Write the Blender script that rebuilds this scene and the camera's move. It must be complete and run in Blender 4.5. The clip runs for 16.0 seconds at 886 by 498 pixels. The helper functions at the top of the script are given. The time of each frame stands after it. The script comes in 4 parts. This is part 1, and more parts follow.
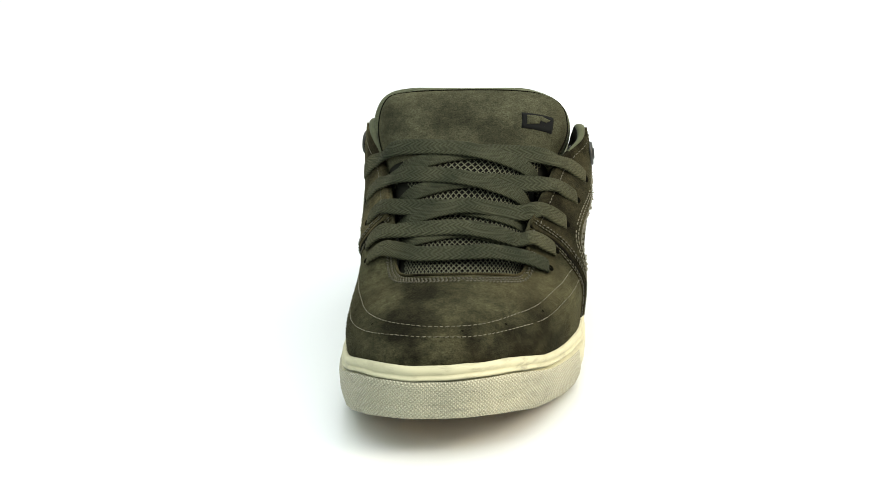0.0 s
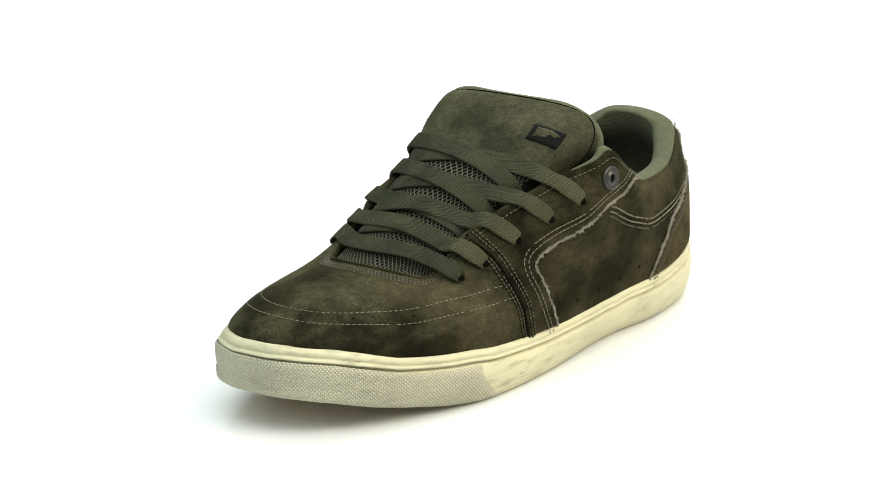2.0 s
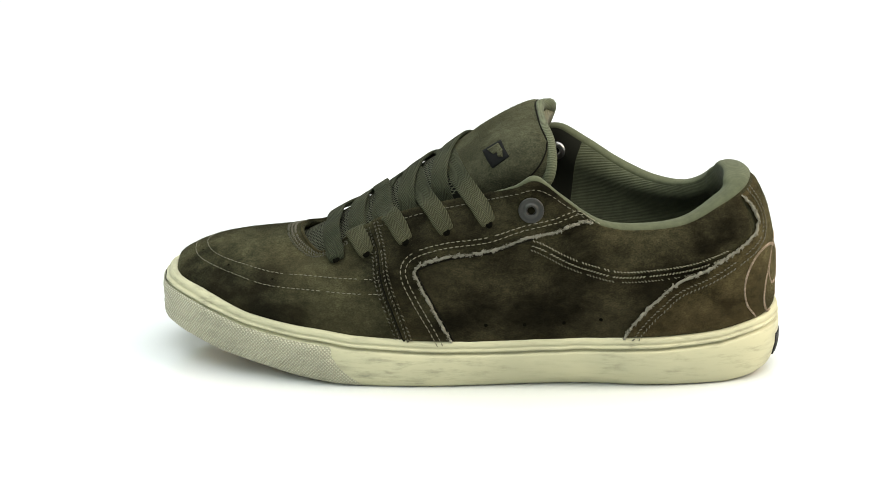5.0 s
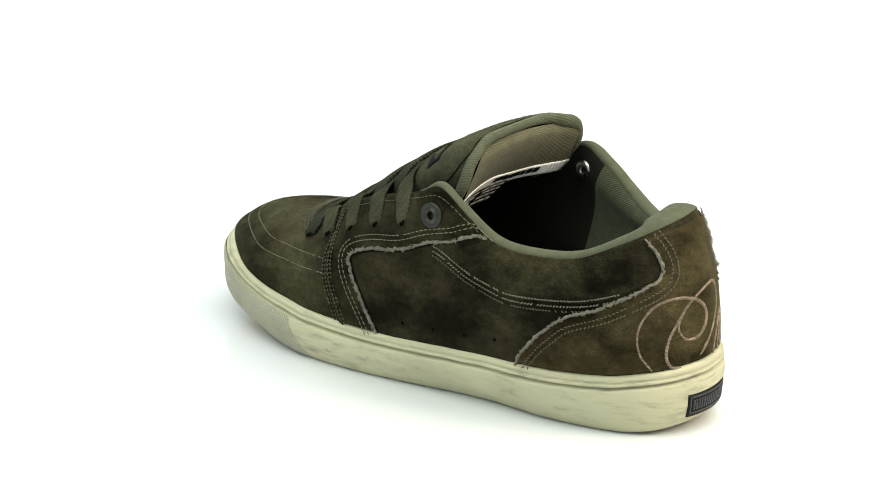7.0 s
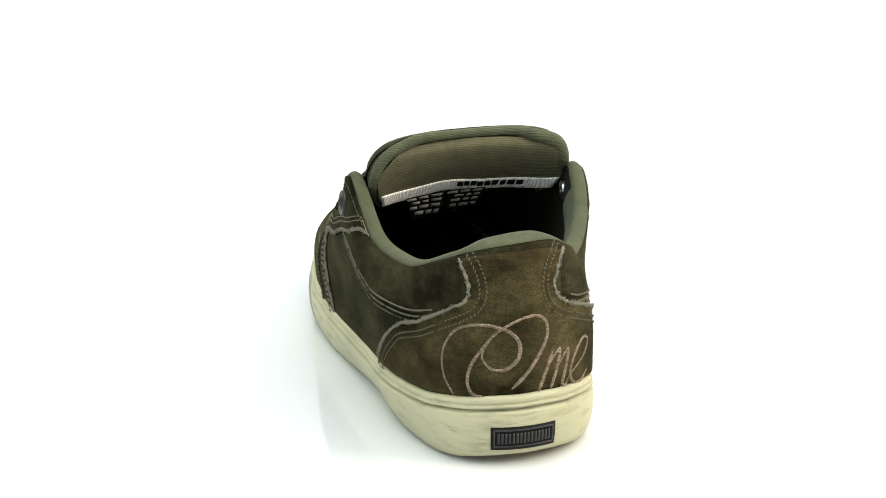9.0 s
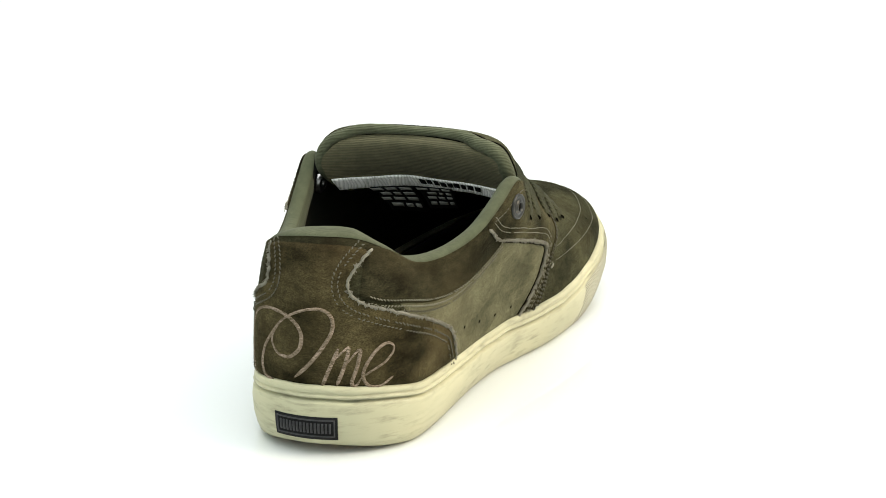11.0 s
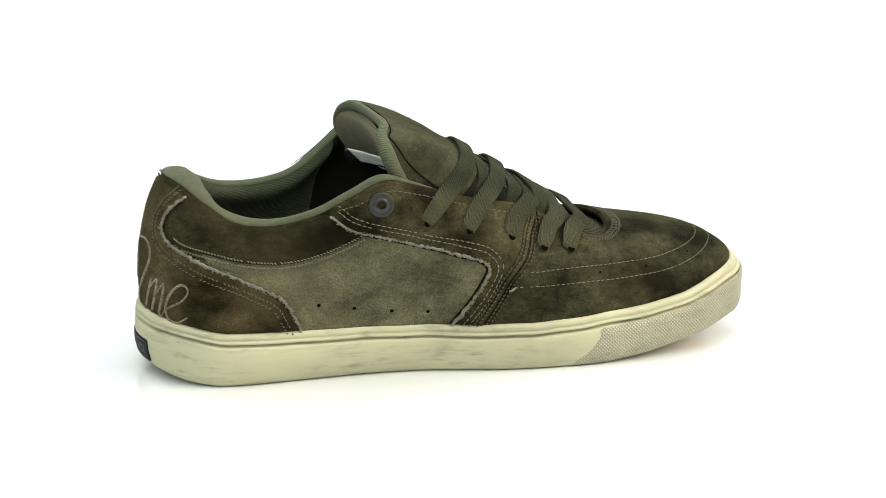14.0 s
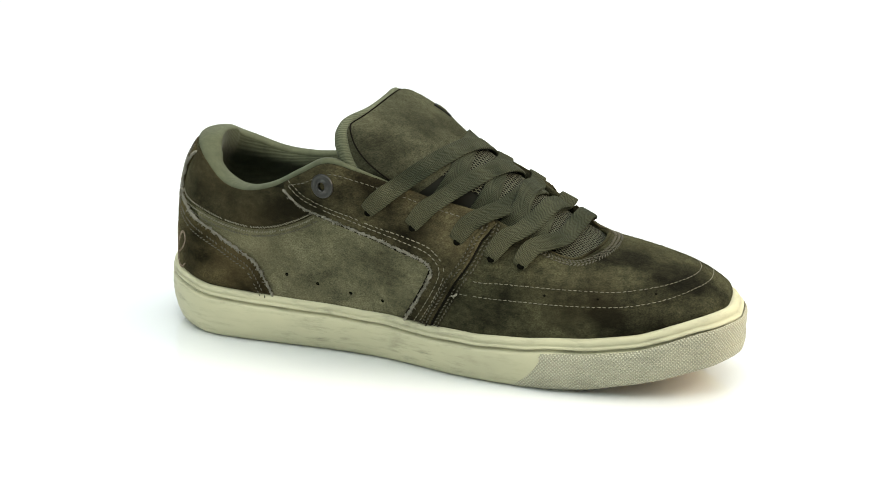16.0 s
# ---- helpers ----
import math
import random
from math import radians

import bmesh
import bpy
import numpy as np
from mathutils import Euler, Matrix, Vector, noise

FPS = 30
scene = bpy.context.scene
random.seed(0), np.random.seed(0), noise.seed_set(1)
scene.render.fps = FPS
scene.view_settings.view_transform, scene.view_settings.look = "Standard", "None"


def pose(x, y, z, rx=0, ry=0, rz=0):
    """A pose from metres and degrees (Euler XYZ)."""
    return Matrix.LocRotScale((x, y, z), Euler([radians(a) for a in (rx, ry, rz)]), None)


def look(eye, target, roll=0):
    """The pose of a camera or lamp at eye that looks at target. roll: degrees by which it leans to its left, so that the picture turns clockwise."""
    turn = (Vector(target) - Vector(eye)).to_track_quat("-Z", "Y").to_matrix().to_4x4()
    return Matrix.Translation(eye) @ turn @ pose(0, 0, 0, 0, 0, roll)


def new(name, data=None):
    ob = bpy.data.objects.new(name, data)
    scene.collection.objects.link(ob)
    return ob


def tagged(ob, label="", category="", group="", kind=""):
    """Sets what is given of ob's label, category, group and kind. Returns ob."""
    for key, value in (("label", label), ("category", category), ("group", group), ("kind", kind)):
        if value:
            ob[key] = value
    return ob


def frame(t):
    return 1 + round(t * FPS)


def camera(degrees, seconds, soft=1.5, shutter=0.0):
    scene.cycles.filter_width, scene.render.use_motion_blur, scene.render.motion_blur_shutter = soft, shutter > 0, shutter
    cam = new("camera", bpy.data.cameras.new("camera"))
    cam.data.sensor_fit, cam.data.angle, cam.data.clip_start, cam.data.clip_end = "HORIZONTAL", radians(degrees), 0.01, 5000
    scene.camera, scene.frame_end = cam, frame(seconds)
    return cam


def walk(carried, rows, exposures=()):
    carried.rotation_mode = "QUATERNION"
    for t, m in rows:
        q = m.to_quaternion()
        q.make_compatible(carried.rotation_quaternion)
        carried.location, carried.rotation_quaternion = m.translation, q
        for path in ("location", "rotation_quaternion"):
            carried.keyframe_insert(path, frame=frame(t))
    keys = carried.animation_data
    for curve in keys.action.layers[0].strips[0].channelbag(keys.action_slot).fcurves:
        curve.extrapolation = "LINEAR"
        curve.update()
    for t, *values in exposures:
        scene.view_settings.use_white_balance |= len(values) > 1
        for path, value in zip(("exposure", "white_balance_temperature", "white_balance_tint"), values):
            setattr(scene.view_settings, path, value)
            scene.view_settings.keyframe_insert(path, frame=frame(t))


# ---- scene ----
cam = camera(22.0, 16.0, soft=0.9)
EYE = Vector((-0.0066, -1.0840, 0.3907))
AHEAD = Vector((0.0, 0.95421, -0.29915))
walk(cam, [(0.0, look(EYE, EYE + AHEAD, -0.185)), (16.0, look(EYE, EYE + AHEAD, -0.185))])

# ---- light: a white photo studio with soft lamps overhead ----
world = bpy.data.worlds.new("studio_world")
scene.world = world
world.use_nodes = True
world.node_tree.nodes["Background"].inputs[0].default_value = (0.94, 1.0, 0.97, 1)
world.node_tree.nodes["Background"].inputs[1].default_value = 0.74


def softbox(name, eye, target, size, watts, colour=(1, 1, 1)):
    data = bpy.data.lights.new(name, "AREA")
    data.shape, data.size, data.size_y, data.energy, data.color = "RECTANGLE", size[0], size[1], watts, colour
    ob = new(name, data)
    ob.matrix_world = look(eye, target)
    return ob


softbox("softbox_overhead", (0.30, 0.15, 1.5), (0.30, 0.15, 0), (2.8, 2.6), 58)
softbox("softbox_side", (-1.2, -0.9, 1.2), (0, 0, 0.05), (0.8, 0.8), 5.5, (0.82, 1.0, 0.90))
softbox("softbox_other_side", (1.35, -0.35, 0.95), (0, 0, 0.05), (0.7, 0.7), 24, (1.0, 0.84, 0.64))


# ---- materials ----
def material(name, colour, rough=0.8, **extra):
    m = bpy.data.materials.new(name)
    m.use_nodes = True
    b = m.node_tree.nodes["Principled BSDF"]
    b.inputs["Base Color"].default_value = (*colour, 1)
    b.inputs["Roughness"].default_value = rough
    for k, v in extra.items():
        b.inputs[k.replace("_", " ")].default_value = v
    return m


def node(m, kind, **inputs):
    n = m.node_tree.nodes.new(kind)
    for k, v in inputs.items():
        n.inputs[k.replace("_", " ")].default_value = v
    return n


def wire(m, a, out, b, inp):
    m.node_tree.links.new(a.outputs[out], b.inputs[inp])


def bsdf(m):
    return m.node_tree.nodes["Principled BSDF"]


def ramp(m, src, stops, out="Fac"):
    r = m.node_tree.nodes.new("ShaderNodeValToRGB")
    while len(r.color_ramp.elements) < len(stops):
        r.color_ramp.elements.new(0.5)
    for e, (p, c) in zip(r.color_ramp.elements, stops):
        e.position, e.color = p, (*c, 1)
    wire(m, src, out, r, "Fac")
    return r


def mix(m, a, b, fac, kind="MIX", fout=0):
    """Mixes two colours (nodes or tuples) by a node or a number."""
    n = m.node_tree.nodes.new("ShaderNodeMix")
    n.data_type, n.blend_type = "RGBA", kind
    for idx, v in ((6, a), (7, b)):
        if isinstance(v, tuple):
            n.inputs[idx].default_value = (*v, 1)
        else:
            m.node_tree.links.new(v.outputs[2 if v.bl_idname == "ShaderNodeMix" else 0], n.inputs[idx])
    if isinstance(fac, (int, float)):
        n.inputs[0].default_value = fac
    else:
        m.node_tree.links.new(fac.outputs[fout], n.inputs[0])
    return n


def mixout(m, n, target, inp):
    m.node_tree.links.new(n.outputs[2], target.inputs[inp])


def coords(m, scale=(1, 1, 1), kind="Object"):
    c = m.node_tree.nodes.new("ShaderNodeTexCoord")
    mp = m.node_tree.nodes.new("ShaderNodeMapping")
    mp.inputs["Scale"].default_value = scale
    wire(m, c, kind, mp, "Vector")
    return mp


def noise_tex(m, vec, scale, detail=4.0, rough=0.55):
    n = node(m, "ShaderNodeTexNoise", Scale=scale, Detail=detail, Roughness=rough)
    wire(m, vec, "Vector", n, "Vector")
    return n


def bump(m, src, out, strength, distance, before=None):
    b = node(m, "ShaderNodeBump", Strength=strength, Distance=distance)
    wire(m, src, out, b, "Height")
    if before:
        wire(m, before, "Normal", b, "Normal")
    wire(m, b, "Normal", bsdf(m), "Normal")
    return b


def suede(name, dark, light, warm, coarse=1.0):
    m = material(name, dark, 0.95)
    v = coords(m)
    big = noise_tex(m, coords(m, (1, 0.9, 1.3)), 34, 6, 0.55)
    mid = noise_tex(m, coords(m, (0.85, 0.85, 1.35)), 300, 7, 0.72)
    fine = noise_tex(m, coords(m, (0.8, 0.8, 1.6)), 1500, 3, 0.6)
    c1 = ramp(m, big, [(0.38, tuple(k * 0.5 for k in dark)), (0.70, light)])
    c2 = ramp(m, mid, [(0.34, (0.42, 0.42, 0.43)), (0.66, (1.50, 1.46, 1.36))])
    c3 = ramp(m, fine, [(0.30, (0.45, 0.45, 0.45)), (0.70, (1.50, 1.50, 1.45))])
    x = mix(m, c1, c2, coarse, "MULTIPLY")
    y = mix(m, x, c3, 0.9, "MULTIPLY")
    wn = noise_tex(m, v, 17, 2, 0.5)
    wf = ramp(m, wn, [(0.5, (0, 0, 0)), (0.72, (1, 1, 1))])
    z = mix(m, y, warm, 0.0)
    wire(m, wf, "Color", z, 0)
    z2 = mix(m, y, z, 0.35)
    mixout(m, z2, bsdf(m), "Base Color")
    b = bsdf(m)
    b.inputs["Sheen Weight"].default_value = 0.10
    b.inputs["Sheen Roughness"].default_value = 0.4
    b.inputs["Sheen Tint"].default_value = (0.5, 0.5, 0.25, 1)
    b.inputs["Specular IOR Level"].default_value = 0.04
    bm1 = bump(m, mid, "Fac", 0.25, 0.0010)
    bump(m, fine, "Fac", 0.55, 0.0004, bm1)
    return m


SUEDE = suede("suede_olive_brown", (0.0115, 0.0112, 0.0066), (0.054, 0.0530, 0.0295), (0.053, 0.043, 0.020), 0.75)
SUEDE_TONGUE = suede("suede_tongue_green", (0.046, 0.0472, 0.0290), (0.061, 0.0625, 0.0390), (0.050, 0.046, 0.026), 0.55)
SUEDE_PANEL = suede("suede_side_panel", (0.118, 0.114, 0.069), (0.152, 0.146, 0.089), (0.146, 0.128, 0.073), 0.5)


def knit(name, colour, scale=1500.0, sheen=0.06, valley=0.7, relief=0.5):
    m = material(name, colour, 0.9)
    v = coords(m, (0.35, 0.35, 1))
    w = node(m, "ShaderNodeTexWave", Scale=scale * 0.36, Distortion=2.2, Detail=3.0)
    w.bands_direction = "Z"
    wire(m, v, "Vector", w, "Vector")
    n = noise_tex(m, coords(m), 160, 8, 0.75)
    c = ramp(m, n, [(0.3, tuple(k * 0.75 for k in colour)), (0.7, tuple(k * 1.2 for k in colour))])
    w2 = ramp(m, w, [(0.1, (valley, valley, valley)), (0.8, (1.1, 1.1, 1.1))])
    x = mix(m, c, w2, 0.8, "MULTIPLY")
    mixout(m, x, bsdf(m), "Base Color")
    bsdf(m).inputs["Sheen Weight"].default_value = sheen
    bsdf(m).inputs["Specular IOR Level"].default_value = 0.08
    bump(m, w, "Fac", relief, 0.0004)
    return m


LINING = knit("lining_khaki_knit", (0.065, 0.072, 0.042), 1150.0, 0.06, 0.72, 0.3)
TONGUE_LINING = knit("tongue_lining_knit", (0.100, 0.095, 0.056), 1000.0, 0.06, 0.68, 0.35)
BINDING = knit("binding_khaki_jersey", (0.066, 0.073, 0.042), 2400.0, 0.06, 0.94, 0.03)
PIPING = knit("piping_ribbed", (0.080, 0.088, 0.053), 1250.0, 0.03, 0.68, 0.5)


def lace_material():
    m = material("lace_herringbone", (0.06, 0.062, 0.036), 0.85)
    uv = m.node_tree.nodes.new("ShaderNodeUVMap")
    sep = m.node_tree.nodes.new("ShaderNodeSeparateXYZ")
    wire(m, uv, "UV", sep, "Vector")
    mir = m.node_tree.nodes.new("ShaderNodeMath")
    mir.operation = "PINGPONG"
    mir.inputs[1].default_value = 0.25
    wire(m, sep, "X", mir, 0)
    add = m.node_tree.nodes.new("ShaderNodeMath")
    add.operation = "MULTIPLY_ADD"
    add.inputs[1].default_value = 72.0
    wire(m, mir, "Value", add, 0)
    mul = m.node_tree.nodes.new("ShaderNodeMath")
    mul.operation = "MULTIPLY"
    mul.inputs[1].default_value = 2500.0
    wire(m, sep, "Y", mul, 0)
    wire(m, mul, "Value", add, 2)
    sn = m.node_tree.nodes.new("ShaderNodeMath")
    sn.operation = "SINE"
    wire(m, add, "Value", sn, 0)
    n = noise_tex(m, coords(m), 55, 3)
    base = ramp(m, n, [(0.34, (0.019, 0.0228, 0.0135)), (0.66, (0.055, 0.057, 0.034))])
    ends = node(m, "ShaderNodeMapRange")
    ends.inputs["From Min"].default_value = 0.006
    ends.inputs["From Max"].default_value = 0.034
    wire(m, sep, "Y", ends, "Value")
    faded = ramp(m, ends, [(0.0, (0.090, 0.085, 0.047)), (1.0, (0.034, 0.038, 0.023))], "Result")
    base = mix(m, base, faded, 0.45)
    w = node(m, "ShaderNodeMapRange")
    w.inputs["From Min"].default_value = -1.0
    wire(m, sn, "Value", w, "Value")
    dk = ramp(m, w, [(0.05, (0.48, 0.48, 0.48)), (0.7, (1.16, 1.16, 1.16))], "Result")
    x = mix(m, base, dk, 0.9, "MULTIPLY")
    mixout(m, x, bsdf(m), "Base Color")
    bsdf(m).inputs["Sheen Weight"].default_value = 0.0
    bsdf(m).inputs["Specular IOR Level"].default_value = 0.05
    bump(m, w, "Result", 0.8, 0.0005)
    return m


LACE = lace_material()


def rubber(name, colour, grime):
    m = material(name, colour, 0.55)
    v = coords(m, (7, 7, 42))
    s = noise_tex(m, v, 9, 6, 0.65)
    n = noise_tex(m, coords(m), 45, 5, 0.6)
    f1 = ramp(m, s, [(0.48, (0, 0, 0)), (0.70, (1, 1, 1))])
    f2 = ramp(m, n, [(0.45, (0.15, 0.15, 0.15)), (0.75, (1, 1, 1))])
    f = mix(m, f1, f2, 1.0, "MULTIPLY")
    x = mix(m, colour, grime, 0.0)
    m.node_tree.links.new(f.outputs[2], x.inputs[0])
    soft = noise_tex(m, coords(m), 14, 3)
    y = mix(m, x, ramp(m, soft, [(0.3, (0.76, 0.77, 0.76)), (0.7, (1.08, 1.07, 1.04))]), 1.0, "MULTIPLY")
    mixout(m, y, bsdf(m), "Base Color")
    bsdf(m).inputs["Specular IOR Level"].default_value = 0.3
    bump(m, s, "Fac", 0.12, 0.0004)
    return m


RUBBER = rubber("sole_cream_rubber", (0.465, 0.448, 0.298), (0.12, 0.120, 0.088))
OUTSOLE = material("outsole_gum_rubber", (0.38, 0.265, 0.14), 0.6)


def knurled():
    m = rubber("toe_bumper_grey_rubber", (0.425, 0.415, 0.305), (0.25, 0.245, 0.185))
    uv = m.node_tree.nodes.new("ShaderNodeUVMap")
    waves = []
    for angle in (45, -45):
        mp = m.node_tree.nodes.new("ShaderNodeMapping")
        mp.inputs["Rotation"].default_value = (0, 0, radians(angle))
        wire(m, uv, "UV", mp, "Vector")
        w = node(m, "ShaderNodeTexWave", Scale=250.0)
        wire(m, mp, "Vector", w, "Vector")
        waves.append(w)
    mn = m.node_tree.nodes.new("ShaderNodeMath")
    mn.operation = "MULTIPLY"
    wire(m, waves[0], "Fac", mn, 0)
    wire(m, waves[1], "Fac", mn, 1)
    base = bsdf(m).inputs["Base Color"].links[0].from_node
    dark = mix(m, base, ramp(m, mn, [(0.0, (0.70, 0.69, 0.68)), (0.5, (1.06, 1.06, 1.06))], "Value"), 1.0, "MULTIPLY")
    mixout(m, dark, bsdf(m), "Base Color")
    bump(m, mn, "Value", 0.7, 0.0007)
    return m


BUMPER = knurled()
THREAD = material("stitch_thread", (0.155, 0.145, 0.098), 0.85)
# for the dark piping seam and the drawn shadow gaps at panel edges
SEAM_AND_SHADE = material("dark_seam_and_gap_shade", (0.006, 0.0055, 0.0035), 0.95, Specular_IOR_Level=0.04)
# lining at front and toe, its shade painted in as near black
SHADE_FRONT = material("shade_front_and_toe", (0.011, 0.0115, 0.008), 0.95, Specular_IOR_Level=0.1)
FRAY = material("frayed_canvas", (0.19, 0.18, 0.135), 0.95)
BLACK = material("black_rubber", (0.004, 0.0045, 0.005), 0.6, Specular_IOR_Level=0.15)
BLACK_PRINT = material("black_print", (0.004, 0.0045, 0.004), 0.85, Specular_IOR_Level=0.08)
METAL = material("gunmetal", (0.050, 0.050, 0.046), 0.40, Metallic=1.0)
STEEL = material("bright_steel", (0.34, 0.34, 0.33), 0.3, Metallic=1.0)


def woven_tape():
    m = material("white_woven_tape", (0.8, 0.8, 0.76), 0.9)
    v = coords(m, (1, 0, 1))
    w = node(m, "ShaderNodeTexWave", Scale=200.0, Distortion=6.0, Detail=0.0)
    w.inputs["Detail Scale"].default_value = 0.8
    wire(m, v, "Vector", w, "Vector")
    c = ramp(m, w, [(0.1, (0.72, 0.72, 0.70)), (0.6, (0.94, 0.94, 0.92))])
    wire(m, c, "Color", bsdf(m), "Base Color")
    bump(m, w, "Fac", 0.5, 0.0004)
    return m


TAG = woven_tape()
# near black: the shade deep inside the shoe put into the colour
SHADE_BLACK = material("shade_black_inside", (0.008, 0.0085, 0.006), 0.95, Specular_IOR_Level=0.1)
HOLE = material("punched_hole", (0.003, 0.003, 0.002), 1.0, Specular_IOR_Level=0.0)


def mesh_fabric():
    m = material("tongue_mesh", (0.10, 0.10, 0.06), 0.9, Specular_IOR_Level=0.05)
    uv = m.node_tree.nodes.new("ShaderNodeUVMap")
    waves = []
    for angle in (40, -40):
        mp = m.node_tree.nodes.new("ShaderNodeMapping")
        mp.inputs["Rotation"].default_value = (0, 0, radians(angle))
        wire(m, uv, "UV", mp, "Vector")
        w = node(m, "ShaderNodeTexWave", Scale=215.0, Distortion=0.4)
        wire(m, mp, "Vector", w, "Vector")
        waves.append(w)
    mn = m.node_tree.nodes.new("ShaderNodeMath")
    mn.operation = "MAXIMUM"
    wire(m, waves[0], "Fac", mn, 0)
    wire(m, waves[1], "Fac", mn, 1)
    c = ramp(m, mn, [(0.74, (0.004, 0.004, 0.003)), (1.0, (0.092, 0.096, 0.064))], "Value")
    wire(m, c, "Color", bsdf(m), "Base Color")
    bump(m, mn, "Value", 1.0, 0.0008)
    return m


MESH = mesh_fabric()


def white_table():
    m = material("white_gloss_acrylic", (0.69, 0.72, 0.72), 0.03)
    n = noise_tex(m, coords(m), 3, 3)
    bsdf(m).inputs["IOR"].default_value = 2.5
    r = ramp(m, n, [(0.3, (0.01, 0.01, 0.01)), (0.7, (0.03, 0.03, 0.03))])
    wire(m, r, "Color", bsdf(m), "Roughness")
    return m


TABLE = white_table()


# ---- mesh helpers ----
def grid_mesh(name, rows, closed_u=False, closed_v=False, uvs=None):
    """A mesh from a grid of points, rows[i][j]."""
    nu, nv = len(rows), len(rows[0])
    verts = [tuple(p) for r in rows for p in r]
    faces = []
    for i in range(nu if closed_u else nu - 1):
        for j in range(nv if closed_v else nv - 1):
            a, b = i, (i + 1) % nu
            c, d = j, (j + 1) % nv
            faces.append((a * nv + c, b * nv + c, b * nv + d, a * nv + d))
    me = bpy.data.meshes.new(name)
    me.from_pydata(verts, [], faces)
    if uvs:
        layer = me.uv_layers.new(name="UVMap")
        flat = [q for r in uvs for q in r]
        for loop in me.loops:
            layer.data[loop.index].uv = flat[loop.vertex_index]
    me.polygons.foreach_set("use_smooth", [True] * len(me.polygons))
    me.update()
    return me


def join_meshes(name, parts):
    """One mesh from several lists of (verts, faces)."""
    verts, faces = [], []
    for v, f in parts:
        k = len(verts)
        verts += v
        faces += [tuple(i + k for i in q) for q in f]
    me = bpy.data.meshes.new(name)
    me.from_pydata(verts, [], faces)
    me.polygons.foreach_set("use_smooth", [True] * len(me.polygons))
    me.update()
    return me


def part(name, me, mat, parent, label="", kind=""):
    ob = new(name, me)
    me.materials.append(mat)
    ob.parent = parent
    return tagged(ob, label, "", "", kind)


def spline(pts, t, closed=False):
    """Catmull-Rom through pts at parameter t (0 to len - 1, or len when closed)."""
    n = len(pts)
    i = int(math.floor(t))
    if closed:
        i0, i1, i2, i3 = (i - 1) % n, i % n, (i + 1) % n, (i + 2) % n
    else:
        i = min(max(i, 0), n - 2)
        i0, i1, i2, i3 = max(i - 1, 0), i, i + 1, min(i + 2, n - 1)
    f = t - i
    a, b, c, d = (np.asarray(pts[k], float) for k in (i0, i1, i2, i3))
    if not closed:
        if i == 0:
            a = 2 * b - c
        if i == n - 2:
            d = 2 * c - b
    return 0.5 * (2 * b + (c - a) * f + (2 * a - 5 * b + 4 * c - d) * f * f + (3 * b - a - 3 * c + d) * f ** 3)


def sample(pts, n, closed=False):
    top = len(pts) if closed else len(pts) - 1
    return [spline(pts, top * k / (n if closed else n - 1), closed) for k in range(n)]


def unit(v):
    v = np.asarray(v, float)
    return v / (np.linalg.norm(v) + 1e-12)


def tube(path, radius, sides=8, closed=False, caps=True):
    """Verts and faces of a tube along a path; radius is a number or one a point."""
    path = [np.asarray(p, float) for p in path]
    n = len(path)
    verts, faces = [], []
    ref = None
    for i, p in enumerate(path):
        if closed:
            d = path[(i + 1) % n] - path[i - 1]
        else:
            d = path[min(i + 1, n - 1)] - path[max(i - 1, 0)]
        d = unit(d)
        if ref is None:
            ref = np.array((0, 0, 1.0)) if abs(d[2]) < 0.9 else np.array((1.0, 0, 0))
        s = unit(np.cross(d, ref))
        ref = unit(np.cross(s, d))
        r = radius[i] if hasattr(radius, "__len__") else radius
        for k in range(sides):
            a = 2 * math.pi * k / sides
            verts.append(tuple(p + r * (math.cos(a) * s + math.sin(a) * ref)))
    for i in range(n if closed else n - 1):
        j = (i + 1) % n
        for k in range(sides):
            l = (k + 1) % sides
            faces.append((i * sides + k, i * sides + l, j * sides + l, j * sides + k))
    if caps and not closed:
        faces.append(tuple(range(sides))[::-1])
        faces.append(tuple((n - 1) * sides + k for k in range(sides)))
    return verts, faces


# ---- the studio ----
def make_studio():
    rows = []
    prof = [(-4.0, 0.0), (-2.0, 0.0), (-1.0, 0.0), (0.0, 0.0), (1.0, 0.0), (2.0, 0.0)]
    prof += [(2.0 + 1.2 * math.sin(a), 1.2 - 1.2 * math.cos(a)) for a in (radians(9 * k) for k in range(1, 11))]
    prof += [(3.2, 2.5), (3.2, 4.5)]
    for k in range(17):
        x = -4 + 0.5 * k
        rows.append([(x, y, z) for y, z in prof])
    ob = new("ground", grid_mesh("ground", rows))
    ob.data.materials.append(TABLE)
    tagged(ob, "white glossy studio table sweeping up behind", "studio table", kind="structure")


make_studio()

# ---- the shoe ----
shoe = new("skate_shoe")
tagged(shoe, "olive brown suede skate shoe with cream rubber sole, worn look", "shoe")

OUTLINE = [(-.016, -.1468), (.0068, -.1425), (.0330, -.1195), (.0525, -.079), (.0605, -.050), (.0635, -.02), (.0652, .02), (.0670, .06),
           (.068, .09), (.063, .12), (.058, .138), (.049, .1495), (.0405, .1535), (.025, .157), (.002, .152), (-.0165, .136),
           (-.022, .1215), (-.0250, .10), (-.0275, .08), (-.0305, .055), (-.0345, .03), (-.0405, .01), (-.0475, -.012), (-.0525, -.037),
           (-.055, -.065), (-.055, -.09), (-.0525, -.112), (-.0445, -.131), (-.0377, -.139), (-.0265, -.1453)]
FEATHER_Y = (-.147, -.143, -.13, -.12, -.104, -.08, -.05, -.02, .005, .033, .06, .10, .125, .143, .157)
